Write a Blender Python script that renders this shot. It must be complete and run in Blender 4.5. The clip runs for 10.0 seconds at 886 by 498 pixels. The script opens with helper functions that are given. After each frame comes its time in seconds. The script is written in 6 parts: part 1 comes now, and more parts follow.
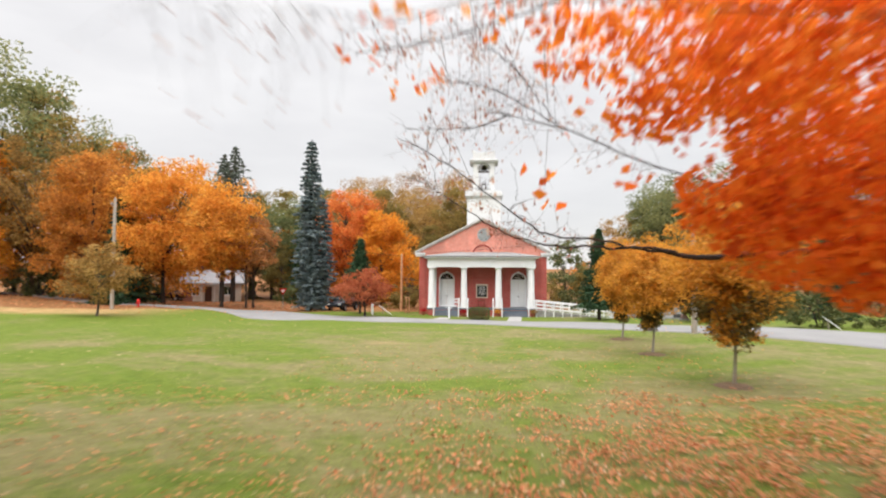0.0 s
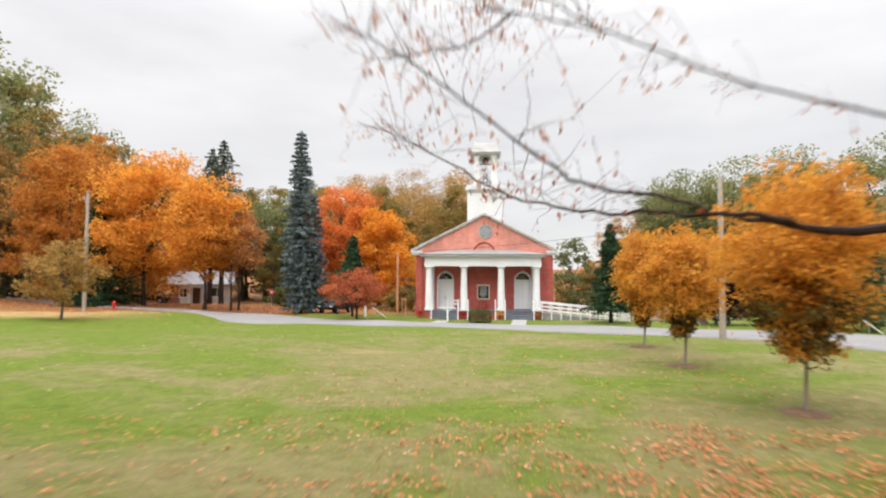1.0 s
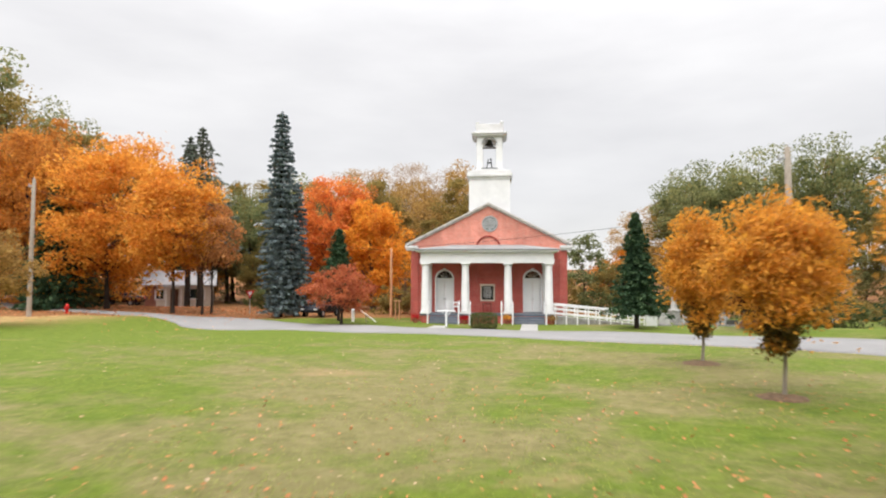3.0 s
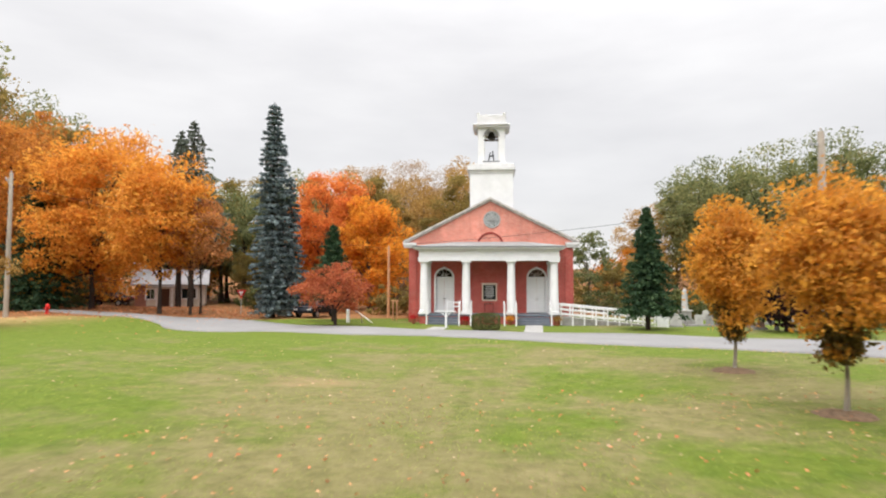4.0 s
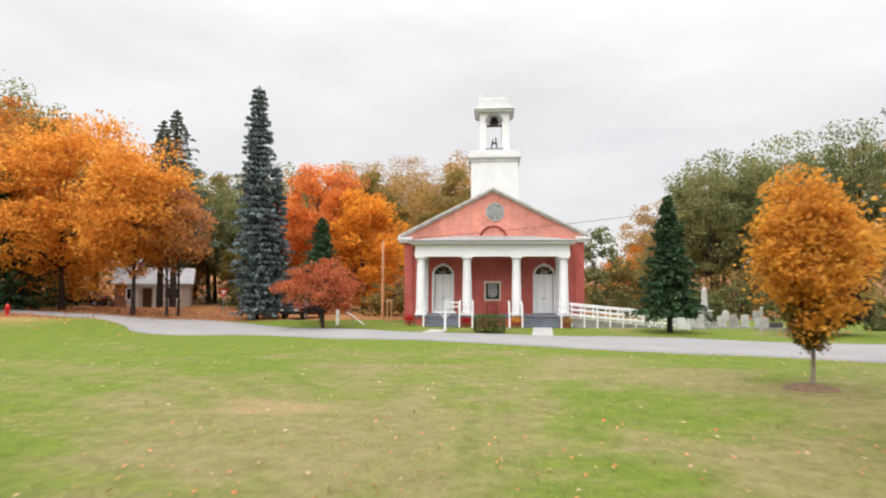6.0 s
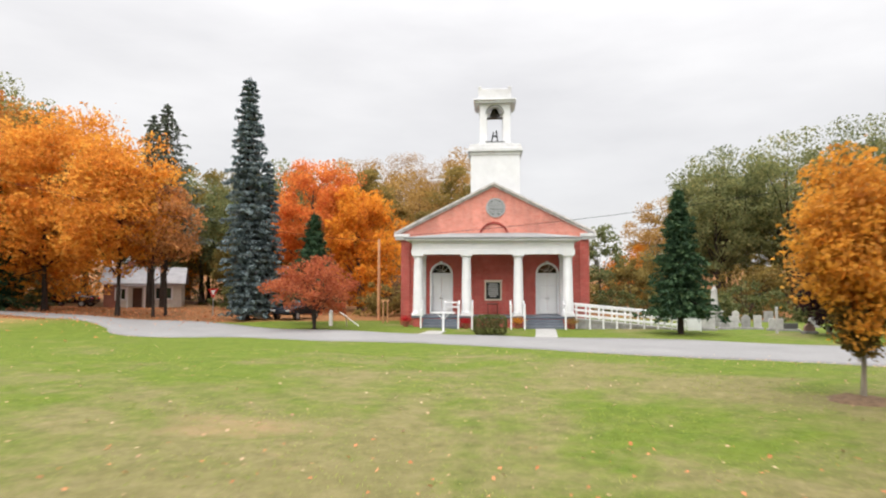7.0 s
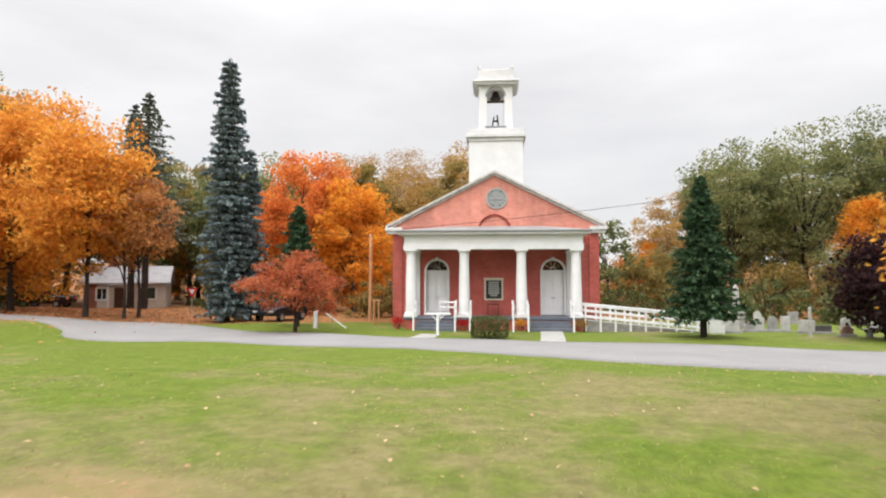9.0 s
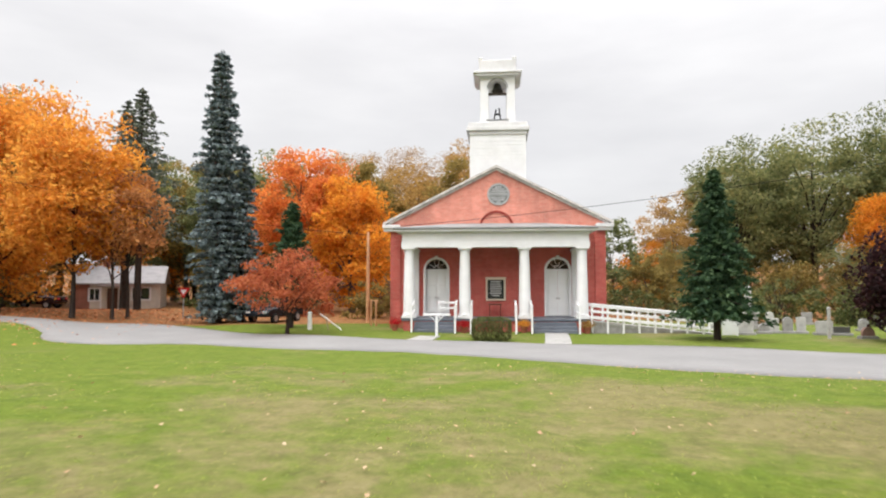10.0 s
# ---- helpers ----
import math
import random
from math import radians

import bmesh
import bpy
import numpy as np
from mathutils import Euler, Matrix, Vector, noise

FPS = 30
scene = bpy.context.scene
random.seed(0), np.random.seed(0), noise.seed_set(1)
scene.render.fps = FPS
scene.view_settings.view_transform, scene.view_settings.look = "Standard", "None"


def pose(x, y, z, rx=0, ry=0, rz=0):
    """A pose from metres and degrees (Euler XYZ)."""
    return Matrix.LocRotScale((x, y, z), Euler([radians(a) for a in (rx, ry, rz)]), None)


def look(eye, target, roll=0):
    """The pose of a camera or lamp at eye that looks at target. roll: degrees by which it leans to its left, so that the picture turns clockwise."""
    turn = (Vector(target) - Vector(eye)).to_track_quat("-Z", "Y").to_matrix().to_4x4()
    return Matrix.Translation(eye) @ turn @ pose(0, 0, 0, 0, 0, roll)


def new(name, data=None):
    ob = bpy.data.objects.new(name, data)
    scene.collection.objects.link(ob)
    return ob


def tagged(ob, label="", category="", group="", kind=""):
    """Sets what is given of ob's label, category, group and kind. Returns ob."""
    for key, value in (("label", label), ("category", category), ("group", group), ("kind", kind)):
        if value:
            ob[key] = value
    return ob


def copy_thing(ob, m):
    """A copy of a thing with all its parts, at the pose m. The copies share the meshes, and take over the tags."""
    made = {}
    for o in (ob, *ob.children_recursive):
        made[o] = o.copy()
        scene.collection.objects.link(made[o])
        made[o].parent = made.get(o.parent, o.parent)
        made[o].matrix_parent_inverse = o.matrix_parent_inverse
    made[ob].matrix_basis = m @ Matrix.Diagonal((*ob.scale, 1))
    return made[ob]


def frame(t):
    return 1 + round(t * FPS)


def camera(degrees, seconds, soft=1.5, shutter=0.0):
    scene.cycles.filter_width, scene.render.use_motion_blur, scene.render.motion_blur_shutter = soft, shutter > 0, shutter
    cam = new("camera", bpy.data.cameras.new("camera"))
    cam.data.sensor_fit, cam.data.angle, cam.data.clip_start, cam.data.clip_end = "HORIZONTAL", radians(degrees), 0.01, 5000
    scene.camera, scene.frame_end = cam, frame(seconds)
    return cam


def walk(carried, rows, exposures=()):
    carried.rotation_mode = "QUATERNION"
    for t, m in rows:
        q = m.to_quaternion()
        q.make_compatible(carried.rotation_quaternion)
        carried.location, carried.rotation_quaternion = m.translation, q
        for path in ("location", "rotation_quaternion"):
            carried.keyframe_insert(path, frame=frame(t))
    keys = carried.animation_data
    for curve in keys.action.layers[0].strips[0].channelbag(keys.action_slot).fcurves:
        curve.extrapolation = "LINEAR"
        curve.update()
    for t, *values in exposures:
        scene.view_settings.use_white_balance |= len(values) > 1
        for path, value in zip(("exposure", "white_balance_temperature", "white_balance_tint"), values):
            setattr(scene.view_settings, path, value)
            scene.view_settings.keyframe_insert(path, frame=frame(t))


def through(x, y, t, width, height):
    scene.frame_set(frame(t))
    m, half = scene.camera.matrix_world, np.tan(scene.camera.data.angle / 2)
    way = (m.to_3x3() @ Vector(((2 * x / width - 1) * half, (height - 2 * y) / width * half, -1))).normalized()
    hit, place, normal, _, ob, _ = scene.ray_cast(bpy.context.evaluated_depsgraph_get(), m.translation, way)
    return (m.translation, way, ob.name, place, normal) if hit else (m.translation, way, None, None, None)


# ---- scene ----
cam = camera(72.0, 10.0, soft=2.1, shutter=1.4)
PATH = [
    (0, (0.304, -56.873, 3.145), (0.168, -54.879, 3.24), 0.36),
    (0.5, (0.391, -54.768, 3.075), (0.25, -52.775, 3.172), 0.31),
    (1, (0.44, -52.737, 3.005), (0.294, -50.745, 3.105), 0.27),
    (1.5, (0.445, -50.81, 2.94), (0.295, -48.818, 3.042), 0.23),
    (2, (0.421, -49.039, 2.878), (0.268, -47.047, 2.982), 0.20),
    (2.5, (0.391, -47.423, 2.82), (0.235, -45.431, 2.926), 0.17),
    (4, (0.199, -43.687, 2.669), (0.041, -41.696, 2.776), 0.15),
    (4.5, (0.126, -42.72, 2.627), (-0.031, -40.729, 2.735), 0.15),
    (5, (0.044, -41.764, 2.587), (-0.111, -39.773, 2.695), 0.15),
    (5.5, (-0.047, -40.776, 2.545), (-0.201, -38.785, 2.653), 0.14),
    (7, (-0.172, -37.942, 2.43), (-0.324, -35.951, 2.539), 0.09),
    (7.5, (-0.158, -37.013, 2.393), (-0.313, -35.022, 2.502), 0.08),
    (8, (-0.09, -36.139, 2.355), (-0.247, -34.148, 2.465), 0.07),
    (8.5, (-0.04, -35.266, 2.317), (-0.2, -33.275, 2.427), 0.07),
    (9, (0, -34.414, 2.278), (-0.162, -32.424, 2.389), 0.05),
    (9.5, (0.015, -33.629, 2.24), (-0.15, -31.639, 2.352), 0.04),
    (10, (0.013, -32.91, 2.201), (-0.156, -30.92, 2.315), 0.02),
]

walk(cam, [(t, look(eye, target, roll)) for t, eye, target, roll in PATH])

# ---- world and light: a bright overcast autumn afternoon ----
SUN_ELEV, SUN_AZ = 54.0, 205.0
world = bpy.data.worlds.new("overcast_sky")
scene.world = world
world.use_nodes = True
wn, wl = world.node_tree.nodes, world.node_tree.links
wn.clear()


def wnode(kind, **values):
    n = wn.new(kind)
    for key, value in values.items():
        n.inputs[key].default_value = value
    return n


def wmath(op, a, b=None):
    n = wn.new("ShaderNodeMath")
    n.operation = op
    for k, v in enumerate((a, b)):
        if v is None:
            continue
        if isinstance(v, (int, float)):
            n.inputs[k].default_value = v
        else:
            wl.new(v, n.inputs[k])
    return n.outputs[0]


w_out = wn.new("ShaderNodeOutputWorld")
w_bg = wn.new("ShaderNodeBackground")
w_sky = wn.new("ShaderNodeTexSky")
w_sky.sky_type, w_sky.sun_disc = "NISHITA", False
w_sky.sun_elevation, w_sky.sun_rotation = radians(SUN_ELEV), radians(SUN_AZ)
w_co = wn.new("ShaderNodeTexCoord")
w_sep = wn.new("ShaderNodeSeparateXYZ")
wl.new(w_co.outputs["Generated"], w_sep.inputs[0])
up = wmath("MAXIMUM", w_sep.outputs["Z"], 0.0)
# overcast skies are about three times brighter overhead than at the horizon
lum = wmath("ADD", wmath("MULTIPLY", wmath("POWER", up, 3.4), 4.0), 0.72)
w_map = wn.new("ShaderNodeMapping")
w_map.inputs["Scale"].default_value = (1.6, 1.6, 5.5)
wl.new(w_co.outputs["Generated"], w_map.inputs[0])
w_noise = wnode("ShaderNodeTexNoise", Scale=1.7, Detail=5.0, Roughness=0.52)
wl.new(w_map.outputs[0], w_noise.inputs["Vector"])
cloud = wmath("ADD", wmath("MULTIPLY", wmath("SUBTRACT", w_noise.outputs["Fac"], 0.5), 0.42), 1.0)
grey = wmath("MULTIPLY", lum, cloud)
w_tint = wn.new("ShaderNodeMix")
w_tint.data_type = "RGBA"
w_tint.inputs[6].default_value = (1.0, 0.983, 0.996, 1)
w_tint.inputs[7].default_value = (1.03, 1.012, 1.0, 1)
wl.new(w_noise.outputs["Fac"], w_tint.inputs[0])
w_mul = wn.new("ShaderNodeVectorMath")
w_mul.operation = "SCALE"
wl.new(w_tint.outputs[2], w_mul.inputs[0])
wl.new(grey, w_mul.inputs["Scale"])
w_sk = wn.new("ShaderNodeVectorMath")
w_sk.operation = "SCALE"
w_sk.inputs["Scale"].default_value = 0.012
wl.new(w_sky.outputs[0], w_sk.inputs[0])
w_add = wn.new("ShaderNodeVectorMath")
w_add.operation = "ADD"
wl.new(w_mul.outputs[0], w_add.inputs[0])
wl.new(w_sk.outputs[0], w_add.inputs[1])
wl.new(w_add.outputs[0], w_bg.inputs["Color"])
w_bg.inputs["Strength"].default_value = 1.0
wl.new(w_bg.outputs[0], w_out.inputs["Surface"])

sun = new("sun", bpy.data.lights.new("sun", "SUN"))
sun.data.energy, sun.data.angle, sun.data.color = 2.2, radians(70), (1.0, 0.965, 0.91)
az, el = radians(SUN_AZ), radians(SUN_ELEV)
sun_dir = Vector((math.sin(az) * math.cos(el), math.cos(az) * math.cos(el), math.sin(el)))
sun.matrix_world = look(sun_dir * 100, (0, 0, 0))
scene.view_settings.exposure = 0.12

# ---- materials ----


class Mat:
    """A small writer of node materials."""

    def __init__(self, name, rough=0.8, metal=0.0, spec=0.3):
        self.m = bpy.data.materials.new(name)
        self.m.use_nodes = True
        self.n, self.l = self.m.node_tree.nodes, self.m.node_tree.links
        self.b = self.n["Principled BSDF"]
        self.b.inputs["Roughness"].default_value = rough
        self.b.inputs["Metallic"].default_value = metal
        self.b.inputs["Specular IOR Level"].default_value = spec
        self.co = self.n.new("ShaderNodeTexCoord").outputs["Object"]

    def world(self):
        self.co = self.n.new("ShaderNodeNewGeometry").outputs["Position"]
        return self

    def noise(self, scale, detail=4.0, rough=0.55, stretch=None):
        co = self.co
        if stretch:
            mp = self.n.new("ShaderNodeMapping")
            mp.inputs["Scale"].default_value = stretch
            self.l.new(co, mp.inputs[0])
            co = mp.outputs[0]
        t = self.n.new("ShaderNodeTexNoise")
        t.inputs["Scale"].default_value = scale
        t.inputs["Detail"].default_value = detail
        t.inputs["Roughness"].default_value = rough
        self.l.new(co, t.inputs["Vector"])
        return t.outputs["Fac"]

    def ramp(self, fac, *stops):
        r = self.n.new("ShaderNodeValToRGB")
        e = r.color_ramp.elements
        while len(e) < len(stops):
            e.new(0.5)
        for k, (at, colour) in enumerate(stops):
            e[k].position = at
            e[k].color = (*colour, 1) if isinstance(colour, tuple) else (colour, colour, colour, 1)
        self.l.new(fac, r.inputs[0])
        return r.outputs["Color"]

    def mix(self, fac, a, b, kind="MIX"):
        x = self.n.new("ShaderNodeMix")
        x.data_type, x.blend_type = "RGBA", kind
        for k, v in ((0, fac), (6, a), (7, b)):
            if isinstance(v, (int, float)):
                x.inputs[k].default_value = v
            elif isinstance(v, tuple):
                x.inputs[k].default_value = (*v, 1)
            else:
                self.l.new(v, x.inputs[k])
        return x.outputs[2]

    def math(self, op, a, b=0.0):
        x = self.n.new("ShaderNodeMath")
        x.operation = op
        for k, v in enumerate((a, b)):
            if isinstance(v, (int, float)):
                x.inputs[k].default_value = v
            else:
                self.l.new(v, x.inputs[k])
        return x.outputs[0]

    def colour(self, c):
        if isinstance(c, tuple):
            self.b.inputs["Base Color"].default_value = (*c, 1)
        else:
            self.l.new(c, self.b.inputs["Base Color"])
        return self

    def bump(self, height, strength=0.3, distance=0.02):
        x = self.n.new("ShaderNodeBump")
        x.inputs["Strength"].default_value = strength
        x.inputs["Distance"].default_value = distance
        self.l.new(height, x.inputs["Height"])
        self.l.new(x.outputs[0], self.b.inputs["Normal"])
        return self

    def island(self):
        return self.n.new("ShaderNodeNewGeometry").outputs["Random Per Island"]

    def own(self):
        return self.n.new("ShaderNodeObjectInfo").outputs["Random"]


def painted(name, c, rough=0.6, dirt=0.12, metal=0.0, scale=1.5):
    """Paint or plain stuff with broad soiling and a fine grain."""
    m = Mat(name, rough, metal)
    d = tuple(v * (1 - dirt * 2.2) for v in c)
    e = tuple(min(1.0, v * (1 + dirt * 0.4)) for v in c)
    base = m.ramp(m.noise(scale, 6.0, 0.6), (0.28, d), (0.62, c), (0.9, e))
    fine = m.noise(45.0, 3.0)
    m.colour(m.mix(0.12, base, m.ramp(fine, (0.3, d), (0.7, e))))
    m.bump(fine, 0.12, 0.004)
    return m.m


def brick_mat(name, dark=(0.42, 0.074, 0.062), light=(0.52, 0.112, 0.092), mortar=(0.44, 0.21, 0.175)):
    m = Mat(name, 0.85)
    mp = m.n.new("ShaderNodeMapping")
    mp.inputs["Rotation"].default_value = (radians(-90), 0, 0)
    m.l.new(m.co, mp.inputs[0])
    t = m.n.new("ShaderNodeTexBrick")
    m.l.new(mp.outputs[0], t.inputs["Vector"])
    for key, v in (("Scale", 1.0), ("Brick Width", 0.215), ("Row Height", 0.073), ("Mortar Size", 0.006), ("Mortar Smooth", 0.2), ("Bias", 0.0)):
        t.inputs[key].default_value = v
    t.inputs["Color1"].default_value = (*dark, 1)
    t.inputs["Color2"].default_value = (*light, 1)
    t.inputs["Mortar"].default_value = (*mortar, 1)
    blotch = m.ramp(m.noise(0.7, 6.0, 0.6), (0.3, 0.78), (0.55, 1.0), (0.8, 1.12))
    streak = m.ramp(m.noise(2.0, 3.0, 0.6, (1.0, 1.0, 0.16)), (0.3, 0.86), (0.6, 1.04))
    c = m.mix(1.0, m.mix(1.0, t.outputs["Color"], blotch, "MULTIPLY"), streak, "MULTIPLY")
    m.colour(c).bump(t.outputs["Fac"], -0.4, 0.006)
    return m.m


def leaf_mat(name, *stops, through=0.35, clump=0.9, own=0.0):
    """Leaves: colour by leaf and by clump, with light that shines through."""
    m = Mat(name, 0.7, spec=0.2)
    m.world()
    fac = m.math("ADD", m.math("MULTIPLY", m.island(), 0.48), m.math("MULTIPLY", m.noise(clump, 3.0), 0.62))
    fac = m.math("SUBTRACT", fac, 0.05)
    if own:
        fac = m.math("ADD", fac, m.math("MULTIPLY", m.math("SUBTRACT", m.own(), 0.5), own))
    c = m.ramp(fac, *stops)
    m.colour(c)
    tr = m.n.new("ShaderNodeBsdfTranslucent")
    m.l.new(c, tr.inputs["Color"])
    mx = m.n.new("ShaderNodeMixShader")
    mx.inputs[0].default_value = through
    m.l.new(m.b.outputs[0], mx.inputs[1])
    m.l.new(tr.outputs[0], mx.inputs[2])
    m.l.new(mx.outputs[0], m.n["Material Output"].inputs["Surface"])
    return m.m


def bark_mat(name, a, b):
    m = Mat(name, 0.95)
    g = m.noise(9.0, 6.0, 0.65, (1.0, 1.0, 0.22))
    m.colour(m.mix(0.3, m.ramp(g, (0.3, a), (0.7, b)), m.ramp(m.noise(1.3), (0.35, a), (0.7, b)))).bump(g, 0.7, 0.03)
    return m.m


def ground_mat():
    m = Mat("lawn_grass", 0.9, spec=0.15)
    m.world()
    sep = m.n.new("ShaderNodeSeparateXYZ")
    m.l.new(m.co, sep.inputs[0])
    fine = m.noise(11.0, 6.0, 0.75)
    mid = m.noise(1.6, 6.0, 0.7)
    broad = m.noise(0.19, 3.0, 0.55, (0.9, 1.0, 1.0))
    tuft = m.noise(0.75, 7.0, 0.78)
    green = m.ramp(mid, (0.3, (0.072, 0.112, 0.012)), (0.5, (0.102, 0.140, 0.016)), (0.72, (0.134, 0.158, 0.026)))
    straw = m.ramp(mid, (0.3, (0.140, 0.126, 0.048)), (0.5, (0.172, 0.150, 0.064)), (0.7, (0.212, 0.178, 0.088)))
    # dry growth in the open middle, fresher towards the road and to the west
    dry = m.math("ADD", m.math("MULTIPLY", broad, 0.55), m.math("MULTIPLY", tuft, 0.45))
    fresh = m.ramp(m.math("MULTIPLY", m.math("ADD", sep.outputs["Y"], 24.0), 0.1), (0.15, 0.0), (0.85, 0.09))
    west = m.ramp(m.math("MULTIPLY", m.math("ADD", sep.outputs["X"], 4.0), -0.1), (0.1, 0.0), (0.9, 0.06))
    dry = m.math("SUBTRACT", m.math("SUBTRACT", dry, fresh), west)
    lawn = m.mix(m.ramp(dry, (0.425, 0.0), (0.545, 0.92)), green, straw)
    lawn = m.mix(0.7, lawn, m.ramp(fine, (0.25, 0.66), (0.5, 1.0), (0.8, 1.26)), "MULTIPLY")
    lawn = m.mix(0.85, lawn, m.ramp(m.noise(3.4, 5.0, 0.75), (0.28, 0.72), (0.5, 1.0), (0.75, 1.24)), "MULTIPLY")
    # leaf litter and bare soil under the woods and along the verge
    litter = m.ramp(m.noise(2.6, 5.0, 0.65), (0.3, (0.09, 0.045, 0.02)), (0.5, (0.22, 0.10, 0.038)), (0.75, (0.34, 0.165, 0.065)))
    back = m.math("ADD", m.math("SUBTRACT", sep.outputs["Y"], 13.0), m.math("MULTIPLY", m.noise(0.25), 6.0))
    left = m.math("SUBTRACT", m.math("MULTIPLY", m.math("ADD", sep.outputs["X"], 17.5), -1.0), m.math("MULTIPLY", m.math("SUBTRACT", 1.5, sep.outputs["Y"]), 2.4))
    wood = m.math("MAXIMUM", m.math("MULTIPLY", back, 0.25), m.math("MULTIPLY", left, 0.2))
    wood = m.ramp(wood, (0.2, 0.0), (0.8, 1.0))
    # a thin tan cover of leaves on the western verge
    verge = m.math("MULTIPLY", m.ramp(m.math("MULTIPLY", m.math("ADD", sep.outputs["X"], 24.0), -0.12), (0.0, 0.0), (0.9, 1.0)), m.ramp(m.math("MULTIPLY", m.math("ADD", m.math("ADD", sep.outputs["Y"], 12.5), m.math("MULTIPLY", m.noise(0.3), 3.0)), 0.25), (0.1, 0.0), (0.9, 1.0)))
    tan = m.ramp(m.noise(1.8, 5.0, 0.65), (0.3, (0.26, 0.16, 0.075)), (0.6, (0.40, 0.25, 0.12)), (0.8, (0.44, 0.31, 0.17)))
    lawn = m.mix(m.math("MULTIPLY", verge, m.ramp(m.noise(0.9, 5.0, 0.7), (0.3, 0.45), (0.6, 0.95))), lawn, tan)
    # worn bare patches with dry leaves
    bare = m.ramp(m.noise(0.3, 7.0, 0.72, (0.7, 1.2, 1.0)), (0.60, 0.0), (0.74, 0.55))
    px = m.math("MULTIPLY", m.math("ADD", sep.outputs["X"], 4.4), 0.40)
    py = m.math("MULTIPLY", m.math("ADD", sep.outputs["Y"], 28.0), 0.85)
    spot = m.math("ADD", m.math("ADD", m.math("MULTIPLY", px, px), m.math("MULTIPLY", py, py)), m.math("MULTIPLY", m.noise(1.7, 7.0, 0.75), 2.4))
    bare = m.mix(1.0, bare, m.ramp(m.math("MULTIPLY", spot, 0.5), (0.40, 0.75), (0.82, 0.0)), "LIGHTEN")
    lawn = m.mix(bare, lawn, m.ramp(m.noise(2.0, 5.0), (0.3, (0.27, 0.165, 0.085)), (0.7, (0.37, 0.25, 0.15))))
    m.colour(m.mix(wood, lawn, litter)).bump(fine, 0.7, 0.05)
    return m.m


def asphalt_mat():
    m = Mat("pale_asphalt", 0.9, spec=0.25)
    m.world()
    f = m.noise(60.0, 3.0, 0.7)
    patch = m.noise(0.35, 5.0, 0.6, (1.0, 1.0, 1.0))
    c = m.mix(0.35, m.ramp(patch, (0.3, (0.175, 0.17, 0.17)), (0.7, (0.235, 0.228, 0.225))), m.ramp(f, (0.3, 0.13), (0.7, 0.28)))
    m.colour(c).bump(f, 0.35, 0.008)
    return m.m


def glass_mat(name, c, rough=0.06):
    m = Mat(name, rough, 0.0, 0.6)
    m.colour(m.ramp(m.noise(1.2), (0.3, c), (0.7, tuple(v * 1.5 for v in c))))
    return m.m


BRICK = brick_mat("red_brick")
BRICK_PALE = brick_mat("pale_salmon_brick", (0.60, 0.205, 0.150), (0.70, 0.275, 0.215), (0.62, 0.38, 0.32))
WHITE = painted("white_paint", (0.76, 0.765, 0.785), 0.55, 0.05)
WHITE_OLD = painted("weathered_white_paint", (0.66, 0.66, 0.67), 0.6, 0.09)
RAKE_PAINT = painted("peeling_grey_white_paint", (0.60, 0.57, 0.545), 0.7, 0.2, scale=3.0)
TRIM_GREY = painted("grey_metal_flashing", (0.27, 0.28, 0.28), 0.6, 0.15)
DOOR_WHITE = painted("door_white_enamel", (0.78, 0.785, 0.79), 0.45, 0.04)
STEP_GREY = painted("slate_grey_porch_paint", (0.135, 0.15, 0.18), 0.6, 0.15)
CONCRETE = painted("concrete", (0.34, 0.335, 0.32), 0.9, 0.16, scale=3.0)
SHINGLE = painted("grey_shingles", (0.20, 0.195, 0.20), 0.9, 0.2, scale=4.0)
GLASS = glass_mat("dark_window_glass", (0.012, 0.016, 0.018))
LOUVRE = painted("grey_louvre_paint", (0.36, 0.37, 0.37), 0.6, 0.12)
BLACK = painted("black_board", (0.018, 0.022, 0.02), 0.4, 0.1)
CREAM = painted("cream_frame_paint", (0.66, 0.58, 0.47), 0.5, 0.08)
BRONZE = painted("bell_bronze", (0.06, 0.055, 0.045), 0.45, 0.15, 0.8)
DARK_IRON = painted("dark_iron", (0.02, 0.02, 0.022), 0.5, 0.1, 0.6)
BARK = bark_mat("grey_brown_bark", (0.055, 0.042, 0.032), (0.15, 0.12, 0.095))
BARK_DARK = bark_mat("dark_wet_bark", (0.018, 0.013, 0.011), (0.055, 0.040, 0.032))
POLE_WOOD = bark_mat("weathered_pole_wood", (0.24, 0.20, 0.165), (0.42, 0.37, 0.32))
BARK_PALE = bark_mat("pale_young_bark", (0.17, 0.145, 0.115), (0.33, 0.295, 0.25))
GROUND = ground_mat()
ASPHALT = asphalt_mat()
MULCH = painted("brown_mulch", (0.17, 0.11, 0.065), 0.95, 0.25, scale=9.0)
STONE = painted("grey_granite", (0.31, 0.30, 0.295), 0.8, 0.2, scale=3.0)
STONE_PALE = painted("pale_marble", (0.47, 0.46, 0.45), 0.7, 0.16, scale=3.0)
PINK_STONE = painted("pink_granite", (0.36, 0.22, 0.18), 0.7, 0.2, scale=3.0)
STONE_DARK = painted("dark_granite", (0.09, 0.085, 0.085), 0.5, 0.15, scale=3.0)
RED_PAINT = painted("red_enamel", (0.55, 0.022, 0.018), 0.45, 0.12)
SIDING = painted("beige_siding", (0.62, 0.57, 0.50), 0.75, 0.12)
BRICK_HOUSE = painted("pinkish_brick_siding", (0.30, 0.13, 0.095), 0.85, 0.16)
